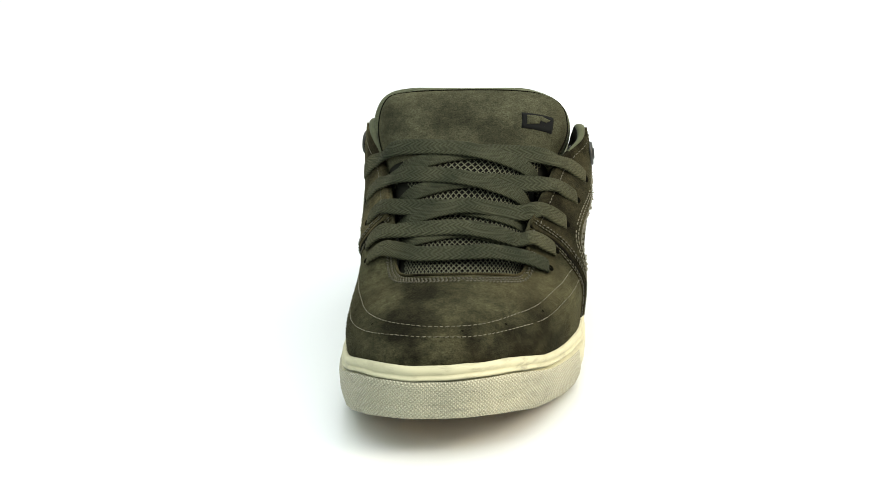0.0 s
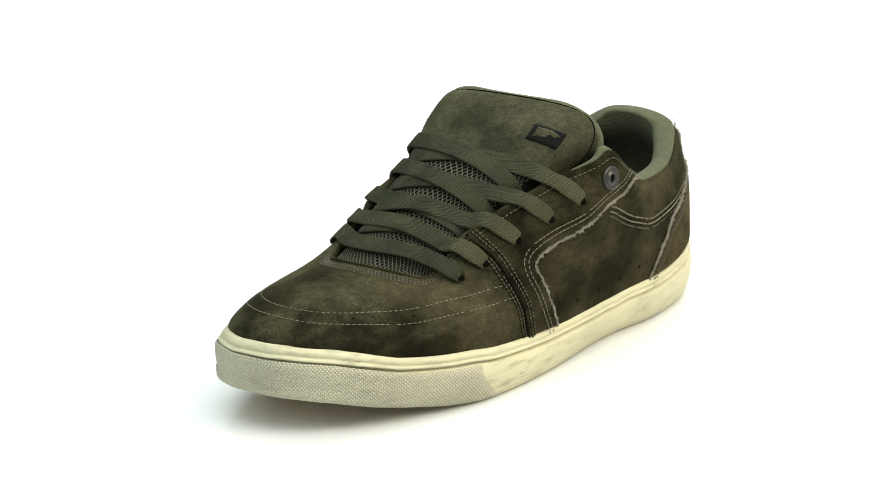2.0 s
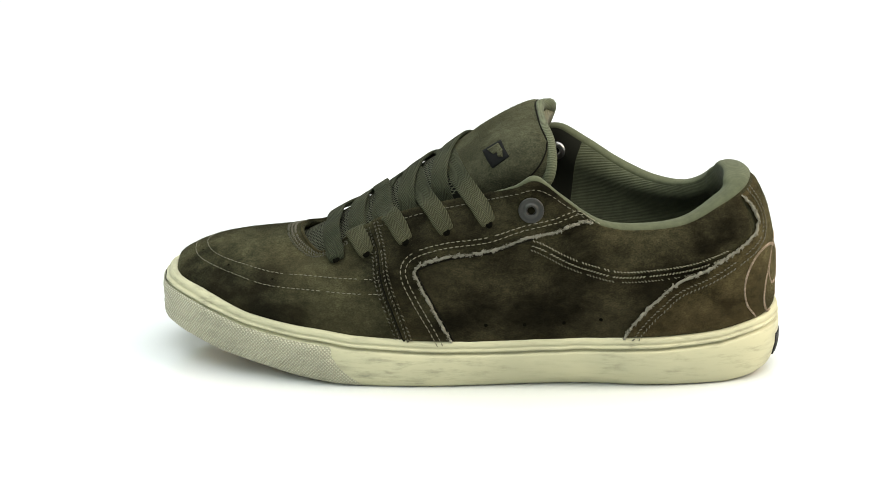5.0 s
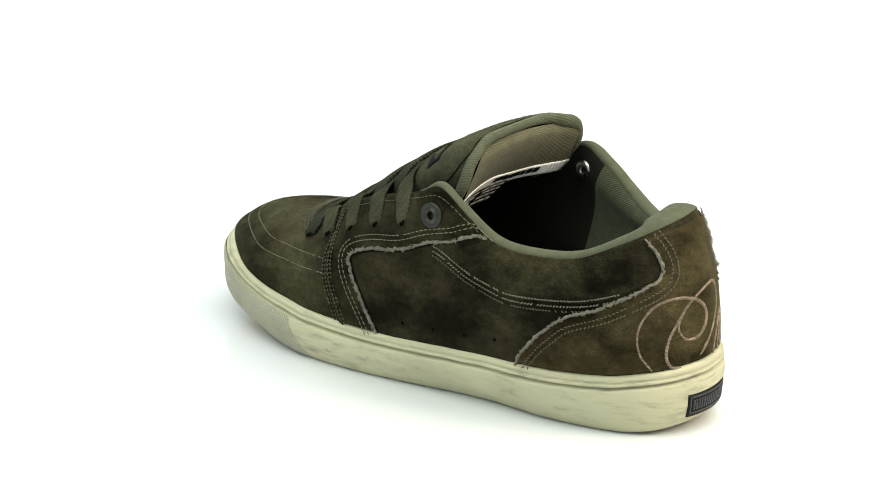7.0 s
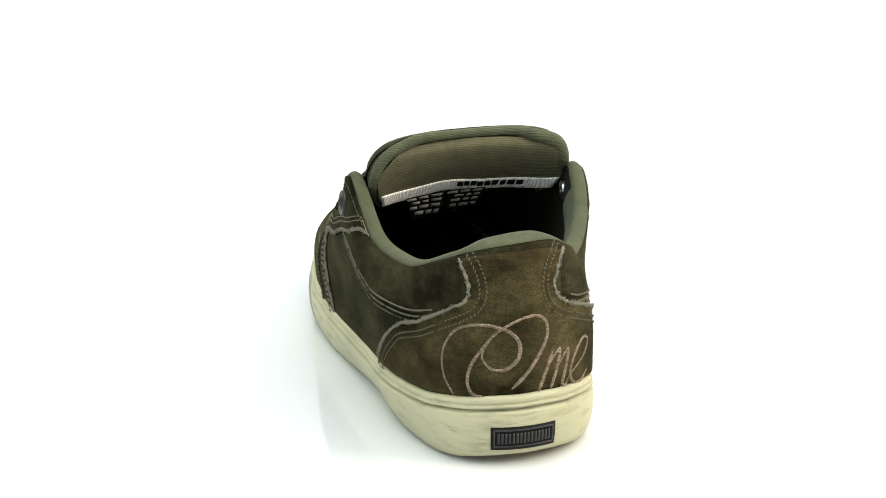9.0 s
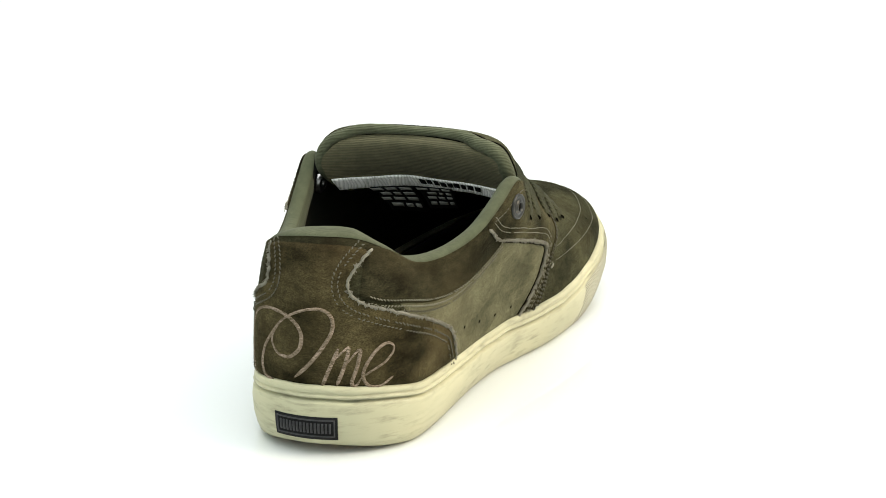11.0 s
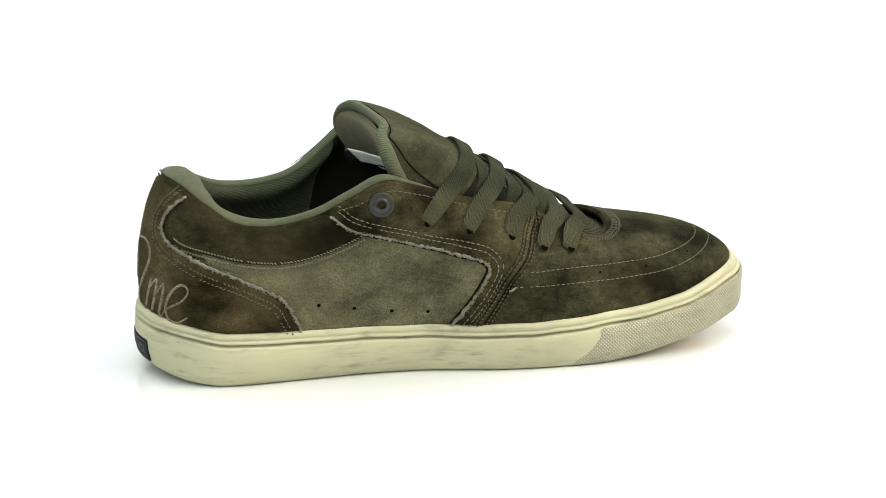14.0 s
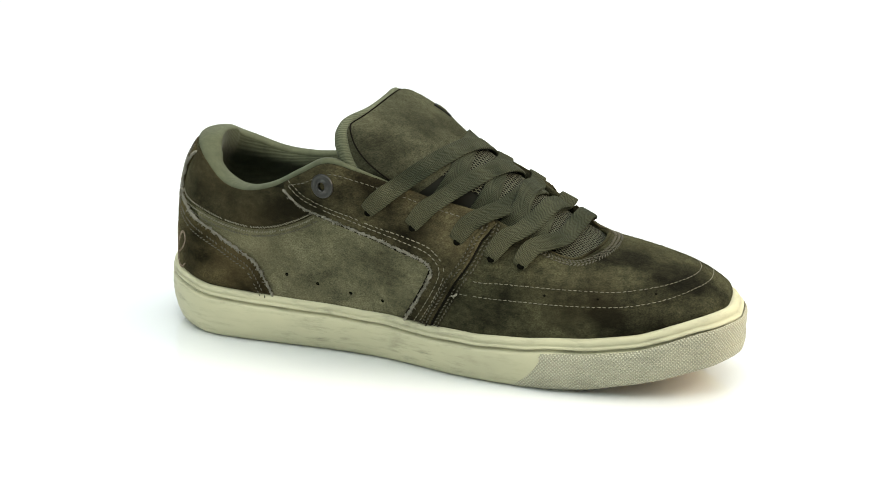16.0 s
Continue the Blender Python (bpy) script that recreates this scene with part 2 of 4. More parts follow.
FEATHER_Z = (.0412, .0410, .0392, .0368, .0323, .0290, .0262, .0245, .0245, .0257, .0266, .0268, .028, .031, .033)
BOTTOM_Y = (-.147, -.14, -.13, -.116, -.10, -.08, -.06, -.04, .13, .145, .157)
BOTTOM_Z = (.0178, .0166, .0144, .0103, .0065, .0025, .0004, 0, 0, .0016, .0042)


def feather(y):
    return float(np.interp(y, FEATHER_Y, FEATHER_Z))


def bottom(y):
    return float(np.interp(y, BOTTOM_Y, BOTTOM_Z))


def resample(pts, n):
    pts = np.asarray(pts)
    seg = np.linalg.norm(np.roll(pts, -1, 0) - pts, axis=1)
    s = np.concatenate([[0], np.cumsum(seg)])
    full = np.vstack([pts, pts[:1]])
    t = np.linspace(0, s[-1], n, endpoint=False)
    return np.stack([np.interp(t, s, full[:, k]) for k in range(pts.shape[1])], 1), s[-1]


RING, RING_LENGTH = resample(sample(OUTLINE, 900, True), 360)
for _k in range(42):  # an even curve round the heel
    _even = RING * .5 + (np.roll(RING, 1, 0) + np.roll(RING, -1, 0)) * .25
    RING = np.where(RING[:, 1:2] > .085, _even, RING)
_t = np.roll(RING, -1, 0) - np.roll(RING, 1, 0)
_t /= np.linalg.norm(_t, axis=1)[:, None]
RING_N = np.stack([_t[:, 1], -_t[:, 0]], 1)
RING = RING + RING_N * .0019 * np.clip(RING_N[:, 1:2], 0, 1) ** 2


def sole_point(i, inset, z):
    p = RING[i % 360] - RING_N[i % 360] * inset
    return (p[0], p[1], z)


def toe_square(y):
    """How upright the sole's wall stands: 1 at the toe."""
    return max(0.0, min(1.0, (-.095 - y) / .040))


def waist(x, y):
    """How far the foot of the sole's wall draws in under the arch."""
    return (.0068 if x > .02 else .0026) * math.exp(-((y - .056) / .046) ** 2)


def make_sole():
    rows = []
    for i in range(360):
        y = RING[i][1]
        zb, zf = bottom(y), feather(y)
        h = zf - zb
        wob = 0.0004 * noise.noise(Vector((RING[i][0] * 60, y * 60, 3)))
        prof = [(.0075, zb), (.0045, zb + .0004), (.0030, zb + .0016), (.0016, zb + .005), (.0004, zb + .35 * h), (0, zb + .6 * h),
                (.0003, zf - .0082), (.0006, zf - .0072), (.0032, zf - .0066), (.0032, zf - .0060), (.0007, zf - .0053), (.0005, zf - .0046),
                (.0007, zf - .0042), (.0014, zf - .0038), (.0014, zf - .0033), (.0009, zf - .0028), (.0011, zf - .0014), (.0018, zf - .0003), (.0034, zf), (.0080, zf - .002)]
        square = toe_square(y)
        toe = .0024 * square
        prof = [(a * (1 - .85 * square) if z < zb + .3 * h and a < .007 else a, z) for a, z in prof]
        prof = [(a + toe * max(0.0, min(1.0, (z - zf + .0055) / .0045)), z) for a, z in prof]
        prof = [(a + waist(RING[i][0], y) * max(0.0, 1 - (z - zb) / (.75 * h)), z) for a, z in prof]
        rows.append([sole_point(i, a + (wob if z > zf - .009 else 0), z + (wob if z > zf - .009 else 0)) for a, z in prof])
    sole = part("midsole", grid_mesh("midsole", rows, closed_u=True), RUBBER, shoe, "cream rubber cupsole with grimy streaks")
    base = [[sole_point(i, .0076 + waist(*RING[i]), bottom(RING[i][1]) + .0002), sole_point(i, .02, bottom(RING[i][1]) + .0002)] for i in range(360)]
    me = grid_mesh("outsole", base, closed_u=True)
    bm = bmesh.new()
    bm.from_mesh(me)
    bm.edges.ensure_lookup_table()
    bm.verts.ensure_lookup_table()
    bm.faces.new([bm.verts[2 * i + 1] for i in range(360)])
    bm.to_mesh(me)
    bm.free()
    part("outsole", me, OUTSOLE, shoe, "tan gum rubber outsole")
    return sole


SOLE = make_sole()


def ring_index(x, y):
    return int(np.argmin((RING[:, 0] - x) ** 2 + (RING[:, 1] - y) ** 2))


def make_bumper():
    a0 = ring_index(.0615, -.0465)
    b0 = ring_index(-.0525, -.0395) - 360
    n = 150
    rows, uvs = [], []
    for k in range(n):
        f = k / (n - 1)
        row, uv = [], []
        for j in range(14):
            g = j / 13
            lean = 0.0165 * g + 0.003 * math.sin(math.pi * g)
            shift = lean / RING_LENGTH * 360
            s = (b0 + shift) + (a0 - b0 - 2 * shift) * f
            i = int(math.floor(s))
            w = s - i
            p = RING[i % 360] * (1 - w) + RING[(i + 1) % 360] * w
            nn = unit(RING_N[i % 360] * (1 - w) + RING_N[(i + 1) % 360] * w)
            zb, zf = bottom(p[1]), feather(p[1])
            top = zf - .0072 + .0014 * toe_square(p[1])
            z = zb + .0005 + (top - zb - .0005) * g
            h = zf - zb
            inset = float(np.interp(z - zb, (0, .0016, .005, .35 * h, .6 * h, h), (.0045, .0030, .0016, .0004, 0, .0004)))
            inset += waist(*p) * max(0.0, 1 - (z - zb) / (.75 * h))
            if z < zb + .3 * h:
                inset *= 1 - .85 * toe_square(p[1])
            edge = min(1.0, min(f, 1 - f) * 60, min(g, 1 - g) * 12 + (0.0 if g > .5 else .6))
            q = p - nn * (inset - .0010 * edge + .0002)
            row.append((q[0], q[1], z))
            uv.append((s / 360 * RING_LENGTH, z))
        rows.append(row)
        uvs.append(uv)
    part("toe_bumper", grid_mesh("toe_bumper", rows, uvs=uvs), BUMPER, SOLE, "grey diamond-knurled rubber toe bumper")


make_bumper()

# upper: stations round the shoe, each from the sole's edge (x, y) over a low and a high point of the wall to the top edge
STATIONS = [
    ((-.0146, -.1405), (-.0134, -.1368, .0463), (-.0070, -.1180, .0554), (.0000, -.0755, .0625)),
    ((.0074, -.1366), (.0074, -.1331, .0454), (.0085, -.1130, .0547), (.0100, -.0745, .0622)),
    ((.0292, -.1173), (.0285, -.1145, .0426), (.0242, -.1005, .0527), (.0210, -.0710, .0605)),
    ((.0425, -.0960), (.0430, -.0945, .0400), (.0380, -.0840, .0511), (.0290, -.0655, .0590)),
    ((.0525, -.070), (.0530, -.068, .0405), (.0465, -.0625, .0535), (.0325, -.0575, .0645)),
    ((.0585, -.045), (.0587, -.044, .043), (.0497, -.042, .0597), (.0330, -.045, .0738)),
    ((.0605, -.022), (.0615, -.022, .047), (.0555, -.0235, .067), (.039, -.027, .082)),
    ((.0620, .000), (.0630, -.002, .048), (.0605, -.006, .073), (.045, -.010, .088)),
    ((.0628, .0220), (.0645, .0180, .0500), (.0655, .0140, .0780), (.0513, .0100, .0940)),
    ((.0635, .0420), (.0665, .0360, .0520), (.0674, .0300, .0850), (.0632, .0250, .1005)),
    ((.0640, .0550), (.0670, .0480, .0520), (.0679, .0420, .0860), (.0652, .0360, .1045)),
    ((.0645, .0700), (.0675, .0620, .0500), (.0677, .0560, .0790), (.0653, .0500, .0940)),
    ((.0650, .0840), (.0671, .0780, .0480), (.0663, .0710, .0700), (.0647, .0670, .0822)),
    ((.0640, .1000), (.0652, .0950, .0480), (.0635, .0890, .0680), (.0619, .0860, .0790)),
    ((.0605, .1200), (.0612, .1150, .0500), (.0600, .1100, .0710), (.0589, .1070, .0810)),
    ((.0550, .1370), (.0554, .1335, .0550), (.0537, .1295, .0760), (.0519, .1245, .0888)),
    ((.0460, .1475), (.0467, .1450, .0550), (.0449, .1415, .0790), (.0429, .1360, .0950)),
    ((.0260, .1535), (.0260, .1537, .055), (.0255, .1490, .080), (.0250, .1405, .0978)),
    ((.0030, .1485), (.0030, .1472, .055), (.0045, .1435, .079), (.0065, .1370, .0970)),
    ((-.0125, .1365), (-.0130, .1355, .053), (-.0105, .132, .076), (-.0055, .1290, .0902)),
    ((-.0190, .122), (-.0195, .1205, .052), (-.0180, .118, .071), (-.0140, .1170, .0815)),
    ((-.0220, .100), (-.0240, .100, .050), (-.0255, .100, .070), (-.0240, .1015, .0810)),
    ((-.0245, .080), (-.0272, .081, .050), (-.033, .082, .073), (-.0340, .084, .0870)),
    ((-.0275, .0570), (-.0315, .0600, .0500), (-.0387, .0640, .0780), (-.0401, .0680, .0960)),
    ((-.0310, .0320), (-.0365, .0400, .0500), (-.0439, .0500, .0830), (-.0432, .0530, .1035)),
    ((-.0335, .0200), (-.0400, .0260, .0490), (-.0441, .0360, .0800), (-.0422, .0385, .1003)),
    ((-.0385, .0050), (-.0430, .0080, .0460), (-.0445, .0160, .0700), (-.0362, .0210, .0930)),
    ((-.0450, -.014), (-.0445, -.012, .042), (-.0452, -.008, .0635), (-.0335, .003, .0865)),
    ((-.0495, -.035), (-.0485, -.033, .040), (-.0455, -.028, .0560), (-.032, -.020, .0810)),
    ((-.0518, -.058), (-.0515, -.0565, .039), (-.0460, -.0495, .0525), (-.030, -.040, .0710)),
    ((-.0520, -.0800), (-.0522, -.0790, .0397), (-.0455, -.0670, .0505), (-.0290, -.0575, .0615)),
    ((-.0500, -.1030), (-.0500, -.1005, .0407), (-.0420, -.0870, .0505), (-.0260, -.0660, .0592)),
    ((-.0418, -.1270), (-.0401, -.1236, .0436), (-.0334, -.1058, .0531), (-.0180, -.0720, .0610)),
    ((-.0296, -.1380), (-.0279, -.1346, .0456), (-.0216, -.1150, .0549), (-.0090, -.0750, .0622)),
]
NS = len(STATIONS)
WALL = []
for b, m1, s1, t1 in STATIONS:
    WALL.append([(b[0], b[1], feather(b[1]) - .0025), m1, s1, t1])
COLS = [[np.array(w[k]) for w in WALL] for k in range(4)]
VKNOT = (0.0, 0.36, 0.68, 1.0)


def wall(u, v):
    """The upper's outer surface: u stations round the shoe, v from sole (0) to top edge (1)."""
    col = [spline(COLS[k], u % NS, True) for k in range(4)]
    if v <= VKNOT[1]:
        t = v / VKNOT[1]
    elif v <= VKNOT[2]:
        t = 1 + (v - VKNOT[1]) / (VKNOT[2] - VKNOT[1])
    else:
        t = 2 + (v - VKNOT[2]) / (VKNOT[3] - VKNOT[2])
    return spline(col, min(t, 3 - 1e-9))


def wall_normal(u, v):
    e = 0.02
    du = wall(u + e, v) - wall(u - e, v)
    v0, v1 = max(v - e, 0), min(v + e, 1)
    dv = wall(u, v1) - wall(u, v0)
    return unit(np.cross(du, dv))


def on_wall(u, v, lift=0.0):
    return wall(u, v) + lift * wall_normal(u, v)


def make_upper():
    nu, nv = NS * 7, 26
    rows = []
    for i in range(nu):
        u = i / 7
        row = [wall(u, j / (nv - 1)) for j in range(nv)]
        n = wall_normal(u, 1.0)
        row += [wall(u, 1.0) - n * .0012, on_wall(u, .98, -.0030), on_wall(u, .9, -.0036)]
        rows.append(row)
    return part("upper", grid_mesh("upper", rows, closed_u=True), SUEDE, shoe, "worn olive brown suede upper")


UPPER = make_upper()


def make_collar():
    """The padded collar, the lining under it and the insole."""
    n = 120
    u0, u1 = 8.4, 25.9
    path = []
    for k in range(n):
        u = u0 + (u1 - u0) * k / (n - 1)
        path.append(u)
    rows, inner = [], []
    for u in path:
        p, nn = wall(u, 1.0), wall_normal(u, 0.97)
        up = unit(wall(u, 1.0) - wall(u, 0.93))
        inn = -unit(np.array((nn[0], nn[1], 0)))
        fade = min(1.0, (u - u0) / 2.3, (u1 - u) / 2.3)
        heel = math.exp(-((u - 17) / 3.2) ** 2)
        r = (.0024 - .0004 * heel) * (0.22 + 0.78 * fade)
        thick = .0034 * (.22 + .78 * fade) + .0030 * heel * fade
        row = []
        for j in range(13):
            a = math.pi * j / 12
            c = p + inn * (thick * (1 - math.cos(a)) / 1.0 - .0004) + up * (r * math.sin(a) * 1.1) - up * .0006
            row.append(c)
        rows.append(row)
        last = row[-1]
        col = []
        for j in range(16):
            f = j / 15
            v = 1.0 - 0.92 * f
            q = wall(u, v)
            w = wall_normal(u, max(v, .1))
            depth = 2 * thick + (.0045 - 2 * thick) * min(1, f * 1.6) - .002 * f
            bulge = .0035 * math.exp(-((f - .22) / .16) ** 2) * fade
            c = q - unit(np.array((w[0], w[1], w[2] * .3))) * (max(depth, .004) + bulge)
            if j == 0:
                c = np.asarray(last)
            col.append(c)
        inner.append(col)
    part("collar_binding", grid_mesh("collar_binding", rows), BINDING, shoe, "pale khaki jersey collar binding")
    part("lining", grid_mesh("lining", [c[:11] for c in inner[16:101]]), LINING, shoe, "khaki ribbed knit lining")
    # front and lower lining coloured near black, as the knit falls into shade
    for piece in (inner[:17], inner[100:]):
        part("front_lining", grid_mesh("front_lining", [c[:11] for c in piece]), SHADE_FRONT, shoe, "front of the lining, near black for the shade inside")
    part("lower_lining", grid_mesh("lower_lining", [c[10:] for c in inner]), SHADE_BLACK, shoe, "lower lining, near black for the shade inside")
    # vamp lining under tongue and toe, shade painted in as near black
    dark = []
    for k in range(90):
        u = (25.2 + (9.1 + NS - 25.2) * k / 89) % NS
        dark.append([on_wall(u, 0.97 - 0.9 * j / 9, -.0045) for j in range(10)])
    part("toe_lining", grid_mesh("toe_lining", dark), SHADE_FRONT, shoe, "dark toe lining")
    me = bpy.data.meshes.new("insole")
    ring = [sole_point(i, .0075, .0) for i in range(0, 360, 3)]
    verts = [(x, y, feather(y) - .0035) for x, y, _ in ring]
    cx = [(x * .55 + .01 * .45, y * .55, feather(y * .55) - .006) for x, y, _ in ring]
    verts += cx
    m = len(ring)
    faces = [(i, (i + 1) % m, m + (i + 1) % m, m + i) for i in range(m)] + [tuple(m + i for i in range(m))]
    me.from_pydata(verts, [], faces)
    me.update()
    # insole colour carries the shade inside the shoe
    part("insole", me, SHADE_BLACK, shoe, "fabric insole, near black for the shade inside")


make_collar()

# tongue: rows along its length: centre, half width, and how far its edges fall back and down
TONGUE = [((.001, -.0800, .0545), .0290, .010, -.006), ((.002, -.0600, .0645), .0300, .012, -.008), ((.003, -.042, .0760), .0310, .015, -.011),
          ((.0045, -.020, .0905), .0345, .020, -.015), ((.007, .001, .1030), .0420, .023, -.0175), ((.0088, .0148, .1121), .0472, .021, -.0170),
          ((.0092, .0262, .1179), .0475, .015, -.0145), ((.0094, .0334, .1203), .0450, .0095, -.0098), ((.0094, .0374, .1211), .0396, .0055, -.0054),
          ((.0094, .0394, .1212), .0290, .0030, -.0024)]


def tongue(a, b):
    """Front of the tongue: a from -1 to 1 across, b from 0 (toe) to 1 (top)."""
    t = b * (len(TONGUE) - 1)
    c = spline([r[0] for r in TONGUE], t)
    w, dy, dz = spline([r[1:] for r in TONGUE], t)
    if a < 0:
        dy += .0022 * math.exp(-((b - .70) / .17) ** 2) + .0040 * math.exp(-((b - .92) / .17) ** 2)
        dz += .0034 * math.exp(-((b - .80) / .14) ** 2)
    s = 1 - math.sqrt(max(0.0, 1 - (abs(a) * .93) ** 2.2))
    s /= 1 - math.sqrt(1 - .93 ** 2.2)
    return c + np.array((w * math.copysign(abs(math.sin(a * math.pi / 2)) ** .92, a), dy * s, dz * s))


def tongue_normal(a, b):
    e = .03
    da = tongue(min(a + e, 1), b) - tongue(max(a - e, -1), b)
    db = tongue(a, min(b + e, 1)) - tongue(a, max(b - e, 0))
    return unit(np.cross(da, db))


def tongue_at(a, b, lift):
    return tongue(a, b) + lift * tongue_normal(a, b)


def tongue_sheet(a0, a1, b0, b1, na, nb, lift):
    rows, uvs = [], []
    for i in range(na):
        a = a0 + (a1 - a0) * i / (na - 1)
        rows.append([tongue_at(a, b0 + (b1 - b0) * j / (nb - 1), lift if not callable(lift) else lift(a, b0 + (b1 - b0) * j / (nb - 1))) for j in range(nb)])
        uvs.append([(a * .04, (b0 + (b1 - b0) * j / (nb - 1)) * .13) for j in range(nb)])
    return rows, uvs


# back of the tongue: rows of side, middle, other side, rising from the tape to the rim
BACK = [((.0500, .032, .085), (.007, .021, .086), (-.034, .035, .086)), ((.0530, .0395, .0935), (.008, .0290, .095), (-.0375, .042, .0945)),
        ((.0545, .0450, .1040), (.009, .0385, .1060), (-.0375, .0485, .1055)), ((.0480, .0455, .1125), (.0092, .0440, .1152), (-.031, .0500, .1130)),
        ((.0400, .0430, .1170), (.0094, .0415, .1190), (-.022, .0465, .1175))]


def back_at(a, c, lift):
    """On the tongue's inner face: a from -1 to 1 across, c from 0 (below the tape) to 1.25 (rim)."""
    p, q, r = (spline([row[k] for row in BACK], min(c * 3.2, 4 - 1e-6)) for k in (2, 1, 0))
    f = (a + 1) / 2
    m = 2 * q - (p + r) / 2
    pt = p * (1 - f) ** 2 + m * 2 * f * (1 - f) + r * f * f
    pt = pt + np.array((0, .0015 * (1 - a * a) * math.sin(min(c, 1) * math.pi), 0))
    return pt + np.array((0, .94, .34)) * lift


def make_tongue():
    puff = lambda a, b: .0015 * (1 - a * a)
    rows, uvs = tongue_sheet(-.97, .97, .41, .985, 37, 30, puff)
    face = part("tongue", grid_mesh("tongue", rows, uvs=uvs), SUEDE_TONGUE, shoe, "padded olive suede tongue")
    for b0, b1, left, right in ((0, .19, -.70, .82), (.19, .43, -.58, .70)):
        # side strips painted black for the shaded gap between tongue and facing
        for a0, a1 in ((-1, left), (right, 1)):
            rows, uvs = tongue_sheet(a0, a1, b0, b1, 7, 14, lambda a, b: .0002)
            part("tongue_gusset", grid_mesh("tongue_gusset", rows, uvs=uvs), SHADE_BLACK, face, "tongue gusset, black for the shaded gap beside the tongue")
        rows, uvs = tongue_sheet(left, right, b0, b1, 33, 14, lambda a, b: .0006)
        part("tongue_mesh_panel", grid_mesh("tongue_mesh_panel", rows, uvs=uvs), MESH, face, "coarse woven mesh panel")
    rows = [[back_at(-1 + 2 * i / 36, .25 + 1.0 * j / 24, 0) for j in range(25)] for i in range(37)]
    part("tongue_lining", grid_mesh("tongue_lining", rows), TONGUE_LINING, face, "khaki ribbed tongue lining")
    # lower part of the tongue's lining, blackened for the shade down there
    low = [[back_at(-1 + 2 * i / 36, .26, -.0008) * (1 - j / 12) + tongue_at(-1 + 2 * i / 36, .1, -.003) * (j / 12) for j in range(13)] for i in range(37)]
    part("tongue_lower_lining", grid_mesh("tongue_lower_lining", low), SHADE_BLACK, face, "lower tongue lining, near black for the shade inside")
    side = lambda a, b: tongue_at(a, b, -.0016) + np.array((.0010 * a, .0012, .0002)) * min(1, max(0, (b - .3) / .2)) + np.array((0, 0, .0014)) * max(0, (b - .88) / .12)
    edge = [side(-1, .43 + .57 * k / 30) for k in range(31)]
    edge += [side(-1 + 2 * k / 40, 1) for k in range(1, 40)]
    edge += [side(1, 1 - .57 * k / 30) for k in range(31)]
    edge, _ = sample_open(edge, 150)
    for _ in range(20):
        edge[1:-1] = edge[1:-1] * .5 + (edge[:-2] + edge[2:]) * .25
    rad = [.0014 + .0014 * min(1, min(k, 149 - k) / 25) - .0006 * math.exp(-((k - 74.5) / 22) ** 2) + .0009 * math.exp(-((k - 34) / 18) ** 2) for k in range(150)]
    part("tongue_piping", join_meshes("tongue_piping", [tube(edge, rad, 10)]), PIPING, face, "ribbed khaki piping")
    seam = [tongue_at(-.90, .45 + .46 * k / 24, puff(-.90, 0) + .0002) for k in range(25)]
    seam += [tongue_at(-.90 + 1.8 * k / 30, .91 + .055 * math.sin(math.pi * k / 30) ** .6, puff(-.90 + 1.8 * k / 30, 0) + .0002) for k in range(1, 30)]
    seam += [tongue_at(.90, .91 - .46 * k / 24, puff(.90, 0) + .0002) for k in range(25)]
    seam, _ = sample_open(seam, 120)
    part("piping_seam", join_meshes("piping_seam", [tube(seam, .0004, 5)]), SEAM_AND_SHADE, face, "dark seam beside the piping")


def sample_open(pts, n):
    pts = np.asarray(pts)
    seg = np.linalg.norm(pts[1:] - pts[:-1], axis=1)
    s = np.concatenate([[0], np.cumsum(seg)])
    t = np.linspace(0, s[-1], n)
    return np.stack([np.interp(t, s, pts[:, k]) for k in range(3)], 1), s[-1]


make_tongue()

# lace holes down both sides, as (u, v) on the wall
HOLES_OUT = [(8.06, .765), (7.07, .764), (5.97, .769), (4.94, .771), (4.15, .815)]
HOLES_IN = [(25.27, .733), (26.33, .780), (27.31, .790), (28.12, .775), (28.8, .784)]


def ribbon(path, width, thick, normals):
    """A flat woven band along a path, with rounded edges; uv: across 0 to 1, along in metres."""
    rows, uvs = [], []
    s = 0.0
    prof = [(-.5, 0), (-.485, .42), (-.44, .56), (-.25, .60), (0, .62), (.25, .60), (.44, .56), (.485, .42), (.5, 0), (.46, -.5), (0, -.55), (-.46, -.5)]
    for i, p in enumerate(path):
        d = unit(path[min(i + 1, len(path) - 1)] - path[max(i - 1, 0)])
        if i:
            s += np.linalg.norm(path[i] - path[i - 1])
        n = unit(normals[i] - d * float(np.dot(normals[i], d)))
        w = np.cross(d, n)
        k = width[i] if hasattr(width, "__len__") else width
        rows.append([p + w * (x * k) + n * (z * thick) for x, z in prof])
        uvs.append([(x + .5, s) for x, z in prof])
    return grid_mesh("lace", rows, closed_v=True, uvs=uvs)


